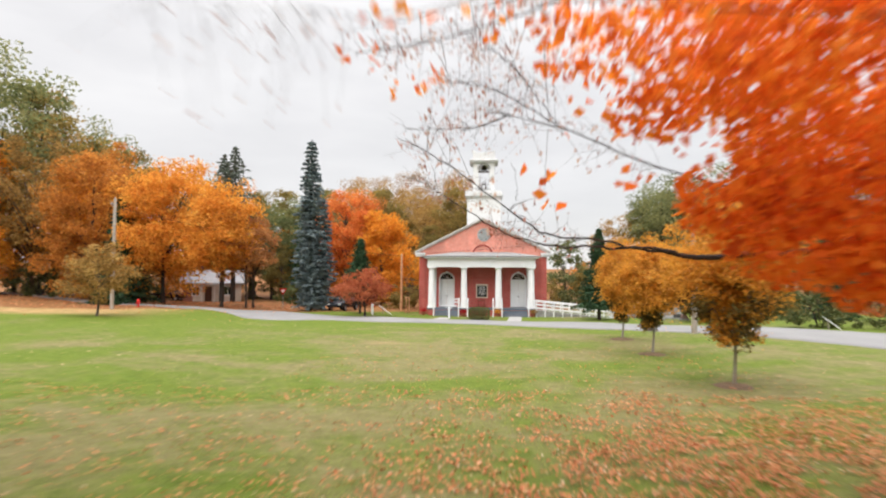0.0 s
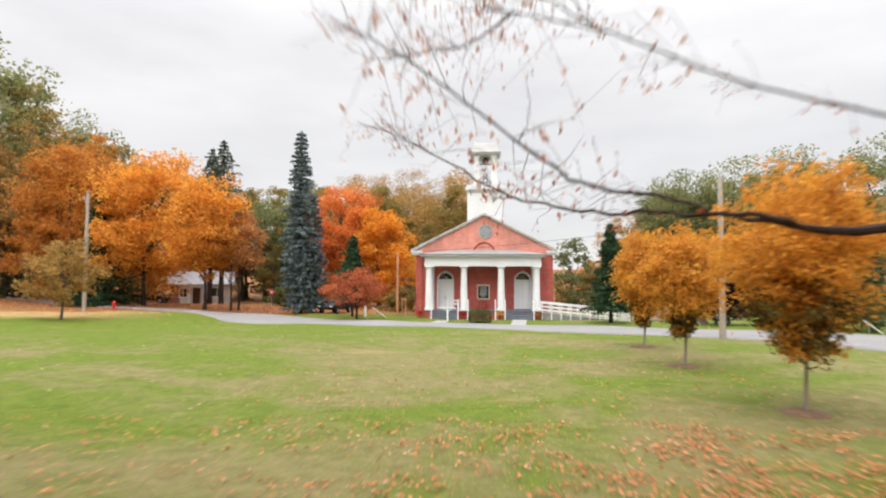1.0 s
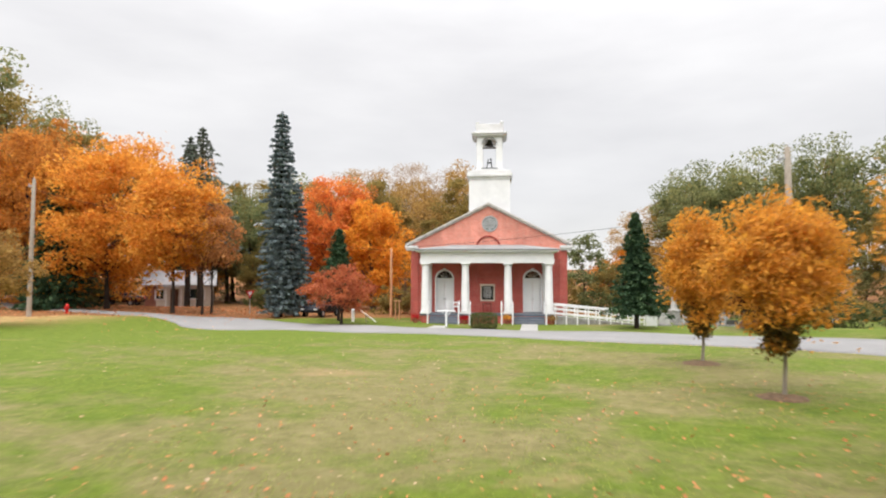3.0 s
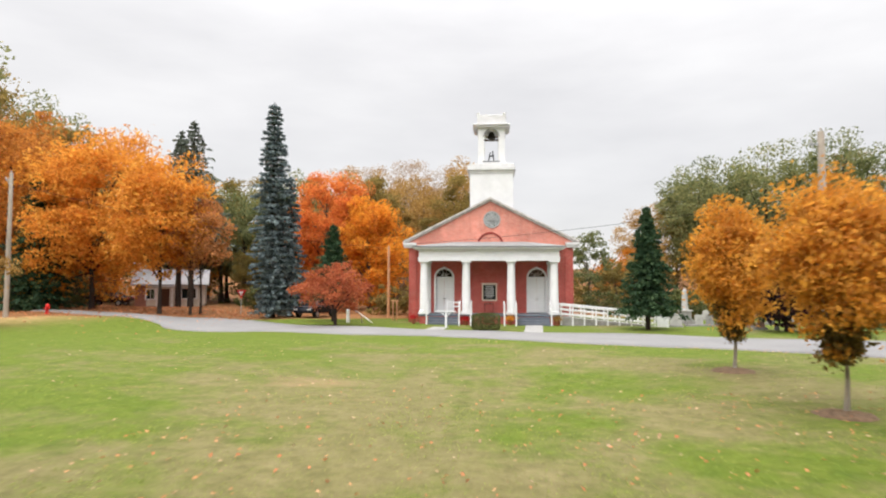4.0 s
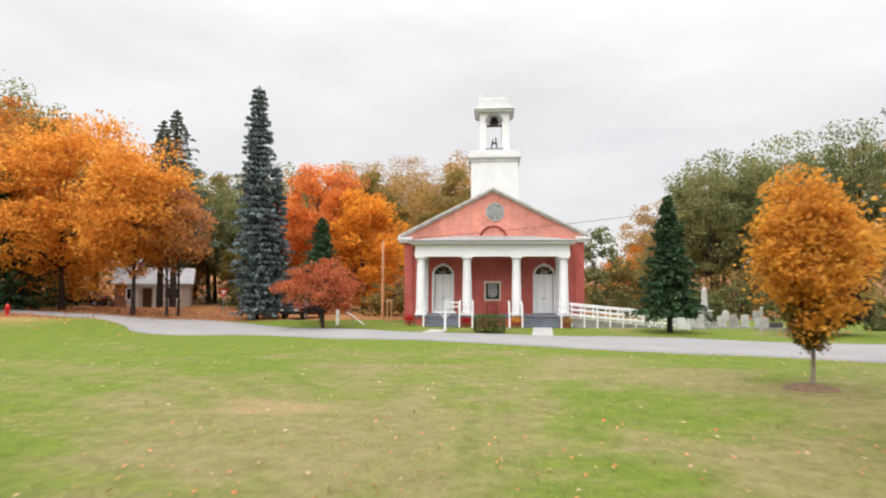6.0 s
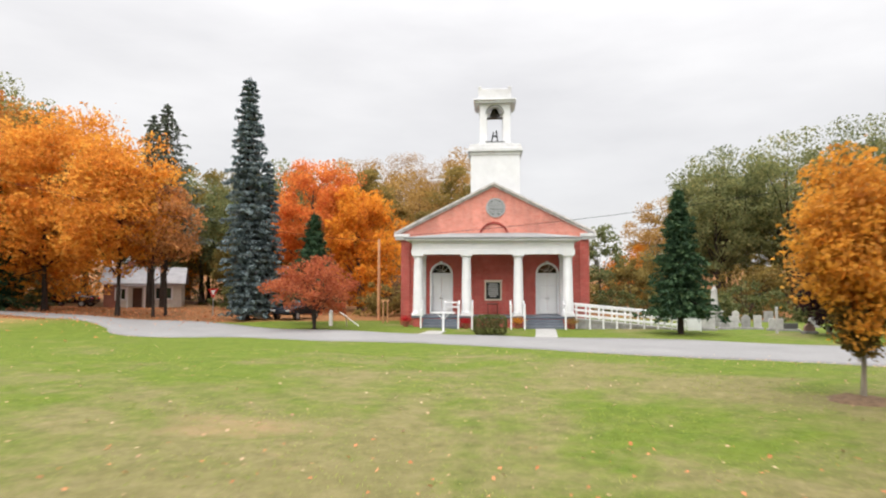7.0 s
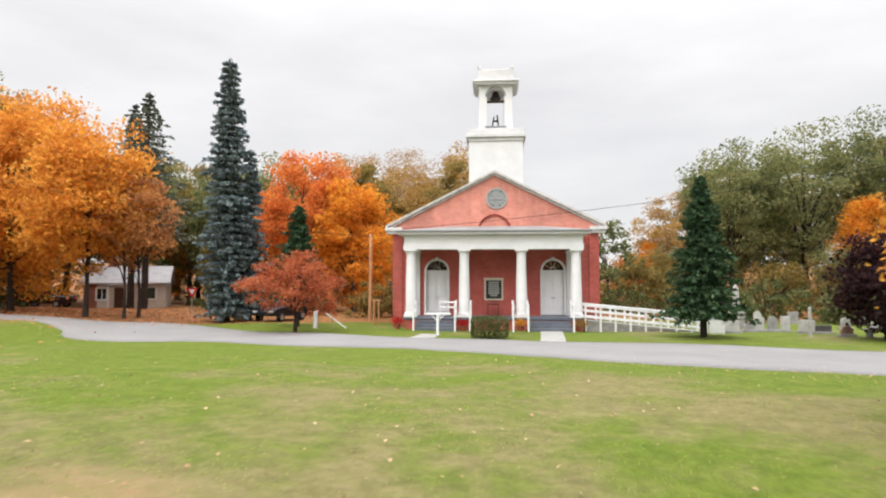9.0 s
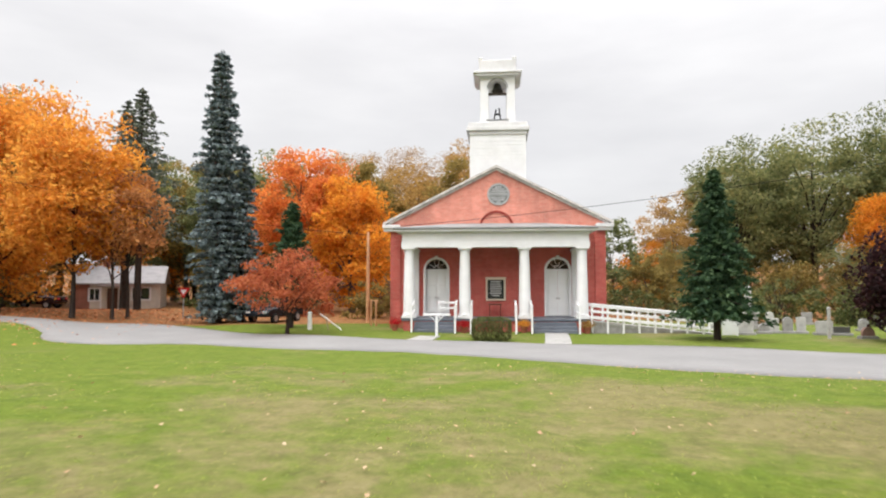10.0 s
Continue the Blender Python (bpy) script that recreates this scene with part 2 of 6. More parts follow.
ROOF_PALE = painted("pale_grey_roofing", (0.44, 0.425, 0.44), 0.7, 0.12)
GALV = painted("galvanised_steel", (0.42, 0.43, 0.44), 0.45, 0.12, 0.6)
TIMBER = painted("orange_stained_timber", (0.58, 0.31, 0.16), 0.75, 0.2)
TERRACOTTA = painted("terracotta", (0.34, 0.12, 0.07), 0.85, 0.15)
CAR_DARK = painted("dark_car_paint", (0.016, 0.018, 0.024), 0.25, 0.08, 0.2)
RUBBER = painted("tyre_rubber", (0.015, 0.015, 0.015), 0.9, 0.1)

L_GOLD = leaf_mat("golden_maple_leaves", (0.1, (0.37, 0.125, 0.030)), (0.4, (0.69, 0.285, 0.048)), (0.65, (0.85, 0.425, 0.07)), (0.95, (0.85, 0.605, 0.135)), through=0.62)
L_ORANGE = leaf_mat("orange_maple_leaves", (0.1, (0.38, 0.118, 0.022)), (0.4, (0.70, 0.262, 0.034)), (0.7, (0.85, 0.405, 0.046)), (0.95, (0.86, 0.52, 0.08)), clump=0.4, through=0.58)
L_FLAME = leaf_mat("flame_orange_maple_leaves", (0.1, (0.46, 0.07, 0.018)), (0.4, (0.80, 0.178, 0.024)), (0.7, (0.90, 0.30, 0.034)), (0.95, (0.90, 0.48, 0.08)), through=0.62)
L_RED = leaf_mat("red_orange_maple_leaves", (0.1, (0.40, 0.118, 0.040)), (0.45, (0.72, 0.225, 0.062)), (0.7, (0.84, 0.335, 0.078)), (0.95, (0.85, 0.48, 0.11)), clump=0.5, through=0.58)
L_RUST = leaf_mat("rust_red_leaves", (0.1, (0.20, 0.05, 0.026)), (0.45, (0.43, 0.115, 0.052)), (0.75, (0.56, 0.185, 0.074)), (0.95, (0.62, 0.28, 0.10)), through=0.5)
L_YOUNG = leaf_mat("amber_young_tree_leaves", (0.1, (0.36, 0.155, 0.038)), (0.4, (0.62, 0.29, 0.052)), (0.7, (0.76, 0.375, 0.052)), (0.95, (0.90, 0.54, 0.115)), clump=1.6, through=0.60)
# olive leaf colour, darkened so that it carries the shade inside foliage
L_SHADY = leaf_mat("shaded_olive_leaves", (0.1, (0.052, 0.046, 0.016)), (0.45, (0.132, 0.101, 0.030)), (0.7, (0.241, 0.155, 0.041)), (0.95, (0.483, 0.247, 0.057)), clump=1.6, through=0.40)
L_OLIVE = leaf_mat("olive_brown_leaves", (0.1, (0.105, 0.084, 0.028)), (0.45, (0.245, 0.188, 0.056)), (0.7, (0.375, 0.268, 0.076)), (0.95, (0.56, 0.40, 0.125)), own=0.25, through=0.50)
L_GREEN = leaf_mat("dull_green_leaves", (0.1, (0.070, 0.095, 0.042)), (0.45, (0.19, 0.215, 0.088)), (0.7, (0.30, 0.30, 0.122)), (0.95, (0.48, 0.40, 0.17)), own=0.2, through=0.55)
L_TAN = leaf_mat("tan_brown_leaves", (0.1, (0.192, 0.108, 0.035)), (0.45, (0.408, 0.252, 0.078)), (0.7, (0.581, 0.356, 0.113)), (0.95, (0.764, 0.521, 0.208)), own=0.3, through=0.55)
L_AMBER = leaf_mat("brown_orange_maple_leaves", (0.1, (0.24, 0.086, 0.022)), (0.45, (0.52, 0.212, 0.044)), (0.7, (0.70, 0.305, 0.060)), (0.95, (0.80, 0.44, 0.104)), clump=0.5, through=0.56)
L_DRY = leaf_mat("dry_pinkish_tan_leaves", (0.1, (0.22, 0.09, 0.075)), (0.4, (0.46, 0.25, 0.19)), (0.65, (0.62, 0.45, 0.37)), (0.95, (0.74, 0.62, 0.55)), clump=1.5, through=0.62)
L_PALE = leaf_mat("bleached_fallen_leaves", (0.1, (0.302, 0.170, 0.088)), (0.5, (0.437, 0.290, 0.174)), (0.95, (0.571, 0.460, 0.332)), clump=2.0, through=0.25)
# tan leaves of the far trees, paled to grey to imitate haze
L_HAZE = leaf_mat("haze_paled_tan_leaves", (0.1, (0.264, 0.182, 0.115)), (0.5, (0.440, 0.325, 0.218)), (0.95, (0.572, 0.451, 0.333)), clump=0.5, through=0.5)
L_PURPLE = leaf_mat("dark_purple_leaves", (0.1, (0.010, 0.006, 0.007)), (0.5, (0.029, 0.011, 0.014)), (0.95, (0.070, 0.021, 0.021)))
L_BUSH = leaf_mat("dark_shrub_leaves", (0.1, (0.030, 0.044, 0.017)), (0.5, (0.101, 0.118, 0.038)), (0.95, (0.237, 0.203, 0.075)), clump=3.0, through=0.30)
N_BLUE = leaf_mat("blue_grey_spruce_needles", (0.1, (0.045, 0.060, 0.064)), (0.5, (0.145, 0.190, 0.200)), (0.95, (0.37, 0.44, 0.44)), clump=1.4, through=0.20)
N_GREEN = leaf_mat("dark_green_fir_needles", (0.1, (0.011, 0.027, 0.014)), (0.5, (0.035, 0.076, 0.035)), (0.95, (0.115, 0.176, 0.074)), clump=1.6, through=0.20)
N_PINE = leaf_mat("grey_green_pine_needles", (0.1, (0.036, 0.052, 0.040)), (0.5, (0.125, 0.150, 0.112)), (0.95, (0.30, 0.32, 0.25)), clump=1.0, through=0.20)
L_FALLEN = leaf_mat("fallen_maple_leaves", (0.1, (0.27, 0.105, 0.05)), (0.45, (0.47, 0.16, 0.065)), (0.7, (0.58, 0.255, 0.115)), (0.95, (0.70, 0.46, 0.28)), clump=0.9, through=0.25)
L_BLADE = leaf_mat("grass_blades", (0.1, (0.127, 0.186, 0.031)), (0.5, (0.247, 0.306, 0.058)), (0.8, (0.351, 0.365, 0.101)), (0.95, (0.494, 0.419, 0.189)), clump=0.35, through=0.50)
L_BROWN = leaf_mat("russet_brown_leaves", (0.1, (0.22, 0.105, 0.045)), (0.45, (0.48, 0.225, 0.085)), (0.7, (0.64, 0.29, 0.10)), (0.95, (0.80, 0.48, 0.16)), clump=0.6, through=0.5)

# ---- geometry helpers ----


class Geo:
    """Collects vertices and faces of one mesh."""

    def __init__(self):
        self.v, self.f = [], []

    def add(self, v, f):
        k = len(self.v)
        self.v += [tuple(p) for p in v]
        self.f += [tuple(i + k for i in q) for q in f]
        return self

    def box(self, x0, x1, y0, y1, z0, z1):
        v = [(x, y, z) for z in (z0, z1) for y in (y0, y1) for x in (x0, x1)]
        return self.add(v, [(0, 2, 3, 1), (4, 5, 7, 6), (0, 1, 5, 4), (2, 6, 7, 3), (0, 4, 6, 2), (1, 3, 7, 5)])

    def prism(self, outline, y0, y1):
        """An outline of (x, z), pushed from y0 to y1."""
        n = len(outline)
        v = [(x, y, z) for y in (y0, y1) for x, z in outline]
        f = [tuple(range(n)), tuple(range(2 * n - 1, n - 1, -1))]
        return self.add(v, f + [(k, k + n, (k + 1) % n + n, (k + 1) % n) for k in range(n)])

    def ring(self, inner, outer, y0, y1):
        """A band between two open rows of (x, z), pushed from y0 to y1."""
        return self.prism(list(outer) + list(reversed(inner)), y0, y1) if len(inner) < 3 else self.strips(inner, outer, y0, y1)

    def strips(self, inner, outer, y0, y1):
        for k in range(len(inner) - 1):
            self.prism([inner[k], outer[k], outer[k + 1], inner[k + 1]], y0, y1)
        return self

    def tube(self, points, radii, sides=8):
        pts = [Vector(p) for p in points]
        v, f = [], []
        for k, p in enumerate(pts):
            along = (pts[min(k + 1, len(pts) - 1)] - pts[max(k - 1, 0)]).normalized()
            side = along.cross(Vector((0.31, 0.17, 0.93)))
            if side.length < 0.05:
                side = along.cross(Vector((1, 0, 0)))
            side.normalize()
            other = along.cross(side)
            r = radii[k] if isinstance(radii, (list, tuple)) else radii
            for s in range(sides):
                a = 2 * math.pi * s / sides
                v.append(p + side * (r * math.cos(a)) + other * (r * math.sin(a)))
        for k in range(len(pts) - 1):
            for s in range(sides):
                t = (s + 1) % sides
                f.append((k * sides + s, k * sides + t, (k + 1) * sides + t, (k + 1) * sides + s))
        f.append(tuple(range(sides - 1, -1, -1)))
        f.append(tuple((len(pts) - 1) * sides + s for s in range(sides)))
        return self.add(v, f)

    def lathe(self, profile, x=0.0, y=0.0, z=0.0, sides=20):
        """A profile of (radius, height), turned round the upright axis."""
        v, f = [], []
        for r, h in profile:
            for s in range(sides):
                a = 2 * math.pi * s / sides
                v.append((x + r * math.cos(a), y + r * math.sin(a), z + h))
        for k in range(len(profile) - 1):
            for s in range(sides):
                t = (s + 1) % sides
                f.append((k * sides + s, k * sides + t, (k + 1) * sides + t, (k + 1) * sides + s))
        f.append(tuple(range(sides - 1, -1, -1)))
        f.append(tuple((len(profile) - 1) * sides + s for s in range(sides)))
        return self.add(v, f)


def mesh_of(name, geo, material, bevel=0.0, smooth=False):
    me = bpy.data.meshes.new(name)
    me.from_pydata(geo.v, [], geo.f)
    bm = bmesh.new()
    bm.from_mesh(me)
    bmesh.ops.recalc_face_normals(bm, faces=bm.faces)
    if bevel:
        sharp = [e for e in bm.edges if len(e.link_faces) == 2 and e.calc_face_angle(0) > 0.6]
        bmesh.ops.bevel(bm, geom=sharp, offset=bevel, segments=1, affect="EDGES", clamp_overlap=True)
    bm.to_mesh(me)
    bm.free()
    if smooth:
        me.polygons.foreach_set("use_smooth", [True] * len(me.polygons))
        me.set_sharp_from_angle(angle=radians(38))
    me.materials.append(material)
    return me


def part(name, geo, material, parent, label="", bevel=0.0, smooth=False):
    """One mesh object under a thing or under a part."""
    ob = new(name, mesh_of(name, geo, material, bevel, smooth))
    ob.parent = parent
    return tagged(ob, label)


def thing(name, label, category, at=(0, 0, 0), turn=0.0, group="", kind=""):
    ob = new(name)
    ob.empty_display_size = 0.2
    ob.matrix_world = pose(*at, 0, 0, turn)
    return tagged(ob, label, category, group, kind)


def single(name, geo, material, label, category="", group="", kind="", bevel=0.0, smooth=False):
    return tagged(new(name, mesh_of(name, geo, material, bevel, smooth)), label, category, group, kind)


def array_mesh(name, v, f, material, smooth=False):
    """A mesh from arrays of vertices and equal-sided faces."""
    me = bpy.data.meshes.new(name)
    n, k = f.shape
    me.vertices.add(len(v))
    me.vertices.foreach_set("co", np.ascontiguousarray(v, dtype=np.float32).ravel())
    me.loops.add(n * k)
    me.loops.foreach_set("vertex_index", np.ascontiguousarray(f, dtype=np.int32).ravel())
    me.polygons.add(n)
    me.polygons.foreach_set("loop_start", np.arange(0, n * k, k, dtype=np.int32))
    me.update(calc_edges=True)
    if smooth:
        me.polygons.foreach_set("use_smooth", [True] * n)
    me.materials.append(material)
    return me


def step(a, b, x):
    s = np.clip((np.asarray(x, dtype=float) - a) / (b - a), 0, 1)
    return s * s * (3 - 2 * s)


def height(x, y):
    """The lie of the land."""
    x, y = np.asarray(x, dtype=float), np.asarray(y, dtype=float)
    z = -0.34 * step(-21, -6, y) * (1 - step(-16, -26, x)) - 0.2 * step(8, 15, x) * step(-6, 4, y)
    z = z + 0.22 * step(-18, -33, x) * step(-30, -8, y)
    z = z - 0.5 * step(10, 22, y) * step(-24, -30, x)
    z = z + 0.9 * step(-34, -60, x) + 6.0 * step(42, 95, y)
    z = z + 0.05 * np.sin(x * 0.37 + 1.1) * np.sin(y * 0.29) + 0.03 * np.sin(x * 0.9 + y * 0.7)
    return z


def on(x, y):
    return float(height(x, y))


# ---- ground and road ----


def build_ground():
    far = [130, 210, 400, 900, 2200]
    xs = np.array([-f for f in reversed(far)] + list(np.arange(-80, 81, 1.25)) + far)
    ys = np.array([-f for f in reversed(far)] + list(np.arange(-75, 100, 1.25)) + far)
    gx, gy = np.meshgrid(xs, ys)
    v = np.stack([gx.ravel(), gy.ravel(), height(gx, gy).ravel()], 1)
    i = np.arange(len(ys) - 1)[:, None] * len(xs) + np.arange(len(xs) - 1)[None]
    f = np.stack([i, i + 1, i + 1 + len(xs), i + len(xs)], -1).reshape(-1, 4)
    ob = new("ground", array_mesh("ground", v, f, GROUND, True))
    return tagged(ob, "green and straw-coloured mown lawn with leaf litter", "ground", kind="structure")


build_ground()

ROAD_NEAR = [(-110, 31), (-72, 15.6), (-50, 7.6), (-38, 2.6), (-30.5, -0.3), (-25.2, -2.6), (-21.4, -5.6), (-19.9, -7.5), (-18.4, -8.4), (-15.5, -8.1), (-12.6, -8.5), (-9.2, -9.7), (-5.2, -10.7), (-1.3, -12.4), (2.6, -15.0), (6, -16.7), (12, -18.9), (17, -23.5), (20.5, -30), (22.5, -40), (23.5, -75), (24, -140)]
ROAD_FAR = [(-108, 36), (-71, 18.5), (-49, 10.2), (-37.5, 5.2), (-29.6, 2.0), (-24.4, 0.3), (-21.4, 0.9), (-19.2, 1.6), (-17.2, 1.0), (-15.2, -0.4), (-12.6, -2.4), (-9.5, -3.9), (-6, -5.0), (-1.5, -5.8), (3.2, -6.3), (7, -7.8), (14, -10.2), (21, -14.5), (26, -22), (28.5, -37), (29.5, -75), (30, -140)]


def spline(points, n):
    p = np.array(points, dtype=float)
    s = np.linspace(0, len(p) - 1, n)
    k = np.clip(s.astype(int), 0, len(p) - 2)
    u = (s - k)[:, None]
    a, b, c, d = p[np.maximum(k - 1, 0)], p[k], p[k + 1], p[np.minimum(k + 2, len(p) - 1)]
    return 0.5 * (2 * b + (c - a) * u + (2 * a - 5 * b + 4 * c - d) * u * u + (3 * b - a - 3 * c + d) * u ** 3)


def build_road():
    n, across = 180, 9
    near, far = spline(ROAD_NEAR, n), spline(ROAD_FAR, n)
    rag = np.array([noise.noise((k * 0.35, 3.1, 0)) * 0.22 for k in range(n)])
    near[:, 1] += rag
    far[:, 1] += rag[::-1] * 0.8
    rows = []
    for k in range(across):
        u = k / (across - 1)
        q = near * (1 - u) + far * u
        crown = 0.035 + 0.05 * (1 - (2 * u - 1) ** 2)
        rows.append(np.stack([q[:, 0], q[:, 1], height(q[:, 0], q[:, 1]) + crown], 1))
    low = [r.copy() for r in (rows[0], rows[-1])]
    low[0][:, 2] -= 0.2
    low[1][:, 2] -= 0.2
    rows = [low[0]] + rows + [low[1]]
    v = np.concatenate(rows)
    i = np.arange(len(rows) - 1)[:, None] * n + np.arange(n - 1)[None]
    f = np.stack([i, i + 1, i + n + 1, i + n], -1).reshape(-1, 4)
    tagged(new("road", array_mesh("road", v, f, ASPHALT, True)), "pale grey worn asphalt road", "road", kind="structure")


build_road()

# ---- church ----
CX, WALL_Y = 0.12, 1.95
FLOOR, GROUND_Z = 0.36, -0.34


def arc(cx, cz, r, a0, a1, n):
    return [(cx + r * math.cos(radians(a0 + (a1 - a0) * k / n)), cz + r * math.sin(radians(a0 + (a1 - a0) * k / n))) for k in range(n + 1)]


def build_church():
    church = thing("church", "red brick church with white portico and square bell tower", "church", (0, 0, GROUND_Z))
    zb = -GROUND_Z

    def put(name, geo, material, parent=church, label="", bevel=0.0, smooth=False):
        geo.v = [(x, y, z + zb) for x, y, z in geo.v]
        return part(name, geo, material, parent, label, bevel, smooth)

    hw, eave, apex, back = 6.08, 5.76, 8.82, 19.0
    door_x = (-3.32, 3.55)
    # front wall with two arched door openings, built from piers, spandrels and the gable
    wall = Geo()
    t0, t1, spring, rad = WALL_Y, WALL_Y + 0.4, 2.98, 0.62
    xs = [CX - hw, door_x[0] - rad, door_x[0] + rad, door_x[1] - rad, door_x[1] + rad, CX + hw]
    top = 4.6
    for a, b in ((0, 1), (2, 3), (4, 5)):
        wall.box(xs[a], xs[b], t0, t1, GROUND_Z - 0.2, top)
    for dx in door_x:
        curve = arc(dx, spring, rad, 180, 0, 14)
        for p, q in zip(curve, curve[1:]):
            wall.prism([p, (p[0], top), (q[0], top), q], t0, t1)
        wall.box(dx - rad, dx + rad, t0, t1, GROUND_Z - 0.2, FLOOR)
    wall.box(CX - hw, CX + hw, t0, t1, top, 5.2)
    put("front_wall", wall, BRICK, label="red brick front wall under the portico")
    # the gable's brick is paler and pinker than the walls below
    put("gable", Geo().prism([(CX - hw, 5.2), (CX + hw, 5.2), (CX + hw, eave), (CX + 0.0, apex), (CX - hw, eave)], t0, t1), BRICK_PALE, label="pale salmon brick gable")
    put("side_wall", Geo().box(CX - hw, CX - hw + 0.4, t1, back, GROUND_Z - 0.2, eave), BRICK)
    put("side_wall", Geo().box(CX + hw - 0.4, CX + hw, t1, back, GROUND_Z - 0.2, eave), BRICK)
    put("rear_wall", Geo().prism([(CX - hw, GROUND_Z - 0.2), (CX + hw, GROUND_Z - 0.2), (CX + hw, eave), (CX, apex), (CX - hw, eave)], back, back + 0.4), BRICK)
    for xa, xb in ((CX - hw - 0.04, CX - 5.05), (CX + 5.05, CX + hw + 0.04)):
        put("foundation", Geo().box(xa, xb, t0 - 0.05, t1, GROUND_Z - 0.25, 0.1), TERRACOTTA, label="painted masonry plinth", bevel=0.01)
    # brick corner pilasters and the raised arch over the portico
    for s in (-1, 1):
        x = CX + s * (hw - 0.28)
        put("corner_pilaster", Geo().box(x - 0.3, x + 0.3, t0 - 0.09, t0, 0.1, 5.2), BRICK, bevel=0.01)
    put("relieving_arch", Geo().strips(arc(CX, 5.4, 0.86, 170, 10, 20), arc(CX, 5.4, 0.98, 170, 10, 20), t0 - 0.07, t0 + 0.02), painted("dark_red_brick_header", (0.30, 0.05, 0.04), 0.85, 0.15), label="arch of dark red brick headers")
    # roof
    slope = (apex - eave) / hw
    rise = 0.16
    for s in (-1, 1):
        e = hw + 0.42
        ez = apex - slope * e
        put("roof_slope", Geo().prism([(CX, apex + 0.02), (CX + s * e, ez + 0.02), (CX + s * e, ez + 0.17), (CX, apex + 0.17)], t0 - 0.15, back + 0.6), SHINGLE, label="grey shingled roof slope")
        # raking cornice in two steps
        put("raking_cornice", Geo().prism([(CX, apex + 0.03), (CX + s * (e + 0.02), ez + 0.03), (CX + s * (e + 0.02), ez + 0.17), (CX, apex + 0.17)], t0 - 0.27, t0 - 0.155)
            .prism([(CX, apex - 0.11), (CX + s * (hw + 0.2), apex - slope * (hw + 0.2) - 0.11), (CX + s * (hw + 0.2), apex - slope * (hw + 0.2) + 0.025), (CX, apex + 0.025)], t0 - 0.14, t0 - 0.01), RAKE_PAINT, label="weathered pale grey raking cornice")
        # boxed cornice return at the eaves
        xa, xb = sorted((CX + s * (hw - 0.55), CX + s * (hw + 0.44)))
        put("cornice_return", Geo().box(xa, xb, t0 - 0.44, t0 - 0.02, eave - 0.38, eave - 0.18).box(xa + 0.06, xb - 0.06, t0 - 0.34, t0 - 0.02, eave - 0.56, eave - 0.38), WHITE_OLD, bevel=0.015)
        xa, xb = sorted((CX + s * (hw + 0.01), CX + s * (hw + 0.42)))
        put("eaves_board", Geo().box(xa, xb, t0, back + 0.4, ez - 0.12, ez + 0.01), WHITE_OLD, bevel=0.01)
    # round gable louvre
    gx, gz, gr = CX + 0.12, 7.32, 0.52
    louvre = put("gable_louvre", Geo().strips(arc(gx, gz, gr, 0, 360, 28), arc(gx, gz, gr + 0.12, 0, 360, 28), t0 - 0.07, t0 + 0.03), LOUVRE, label="round grey gable louvre")
    put("backing", Geo().prism(arc(gx, gz, gr, 0, 347, 27), t0 - 0.012, t0 + 0.02), painted("shadow_grey_board", (0.10, 0.11, 0.11), 0.7, 0.1), louvre)
    put("cross_bar", Geo().box(gx - gr, gx + gr, t0 - 0.075, t0 - 0.05, gz - 0.03, gz + 0.03), LOUVRE, louvre)
    put("cross_bar", Geo().box(gx - 0.03, gx + 0.03, t0 - 0.075, t0 - 0.05, gz - gr, gz - 0.032), LOUVRE, louvre)
    for k in range(8):
        z = gz - 0.5 + k * 0.125
        half = math.sqrt(max(0.0, gr * gr - max(abs(z - gz), abs(z + 0.1 - gz)) ** 2)) - 0.01
        if half > 0.08:
            put("slat", Geo().add([(gx - half, t0 - 0.05, z), (gx + half, t0 - 0.05, z), (gx + half, t0 - 0.015, z + 0.09), (gx - half, t0 - 0.015, z + 0.09), (gx - half, t0 - 0.05, z + 0.02), (gx + half, t0 - 0.05, z + 0.02), (gx + half, t0 - 0.013, z + 0.11), (gx - half, t0 - 0.013, z + 0.11)],
                [(0, 1, 2, 3), (4, 7, 6, 5), (0, 4, 5, 1), (1, 5, 6, 2), (2, 6, 7, 3), (3, 7, 4, 0)]), LOUVRE, louvre)
    # portico
    put("porch_floor", Geo().box(-5.0, 5.0, -0.35, WALL_Y, FLOOR - 0.14, FLOOR), STEP_GREY, label="slate grey painted porch floor", bevel=0.02)
    put("porch_base", Geo().box(-4.9, 4.9, -0.25, WALL_Y, GROUND_Z - 0.25, FLOOR - 0.14), BRICK, label="red brick porch base")
    for x in (-4.62, -1.6, 1.6, 4.62):
        r0, r1 = 0.315, 0.255
        shaft = [(r0, FLOOR + 0.3)] + [(r0 - (r0 - r1) * (k / 10) ** 1.6, FLOOR + 0.3 + 3.33 * k / 10) for k in range(1, 11)]
        col = put("column", Geo().lathe([(r0 + 0.0, FLOOR + 0.28)] + shaft + [(r1, 3.98)], x, 0.0, 0.0, 28), WHITE, label="tapered white round column", smooth=True)
        put("plinth", Geo().box(x - 0.37, x + 0.37, -0.37, 0.37, FLOOR, FLOOR + 0.14), WHITE, col, bevel=0.012)
        put("base_moulding", Geo().lathe([(0.35, FLOOR + 0.14), (0.37, FLOOR + 0.18), (0.36, FLOOR + 0.23), (0.33, FLOOR + 0.25), (0.318, FLOOR + 0.3)], x, 0.0, 0.0, 28), WHITE, col, smooth=True)
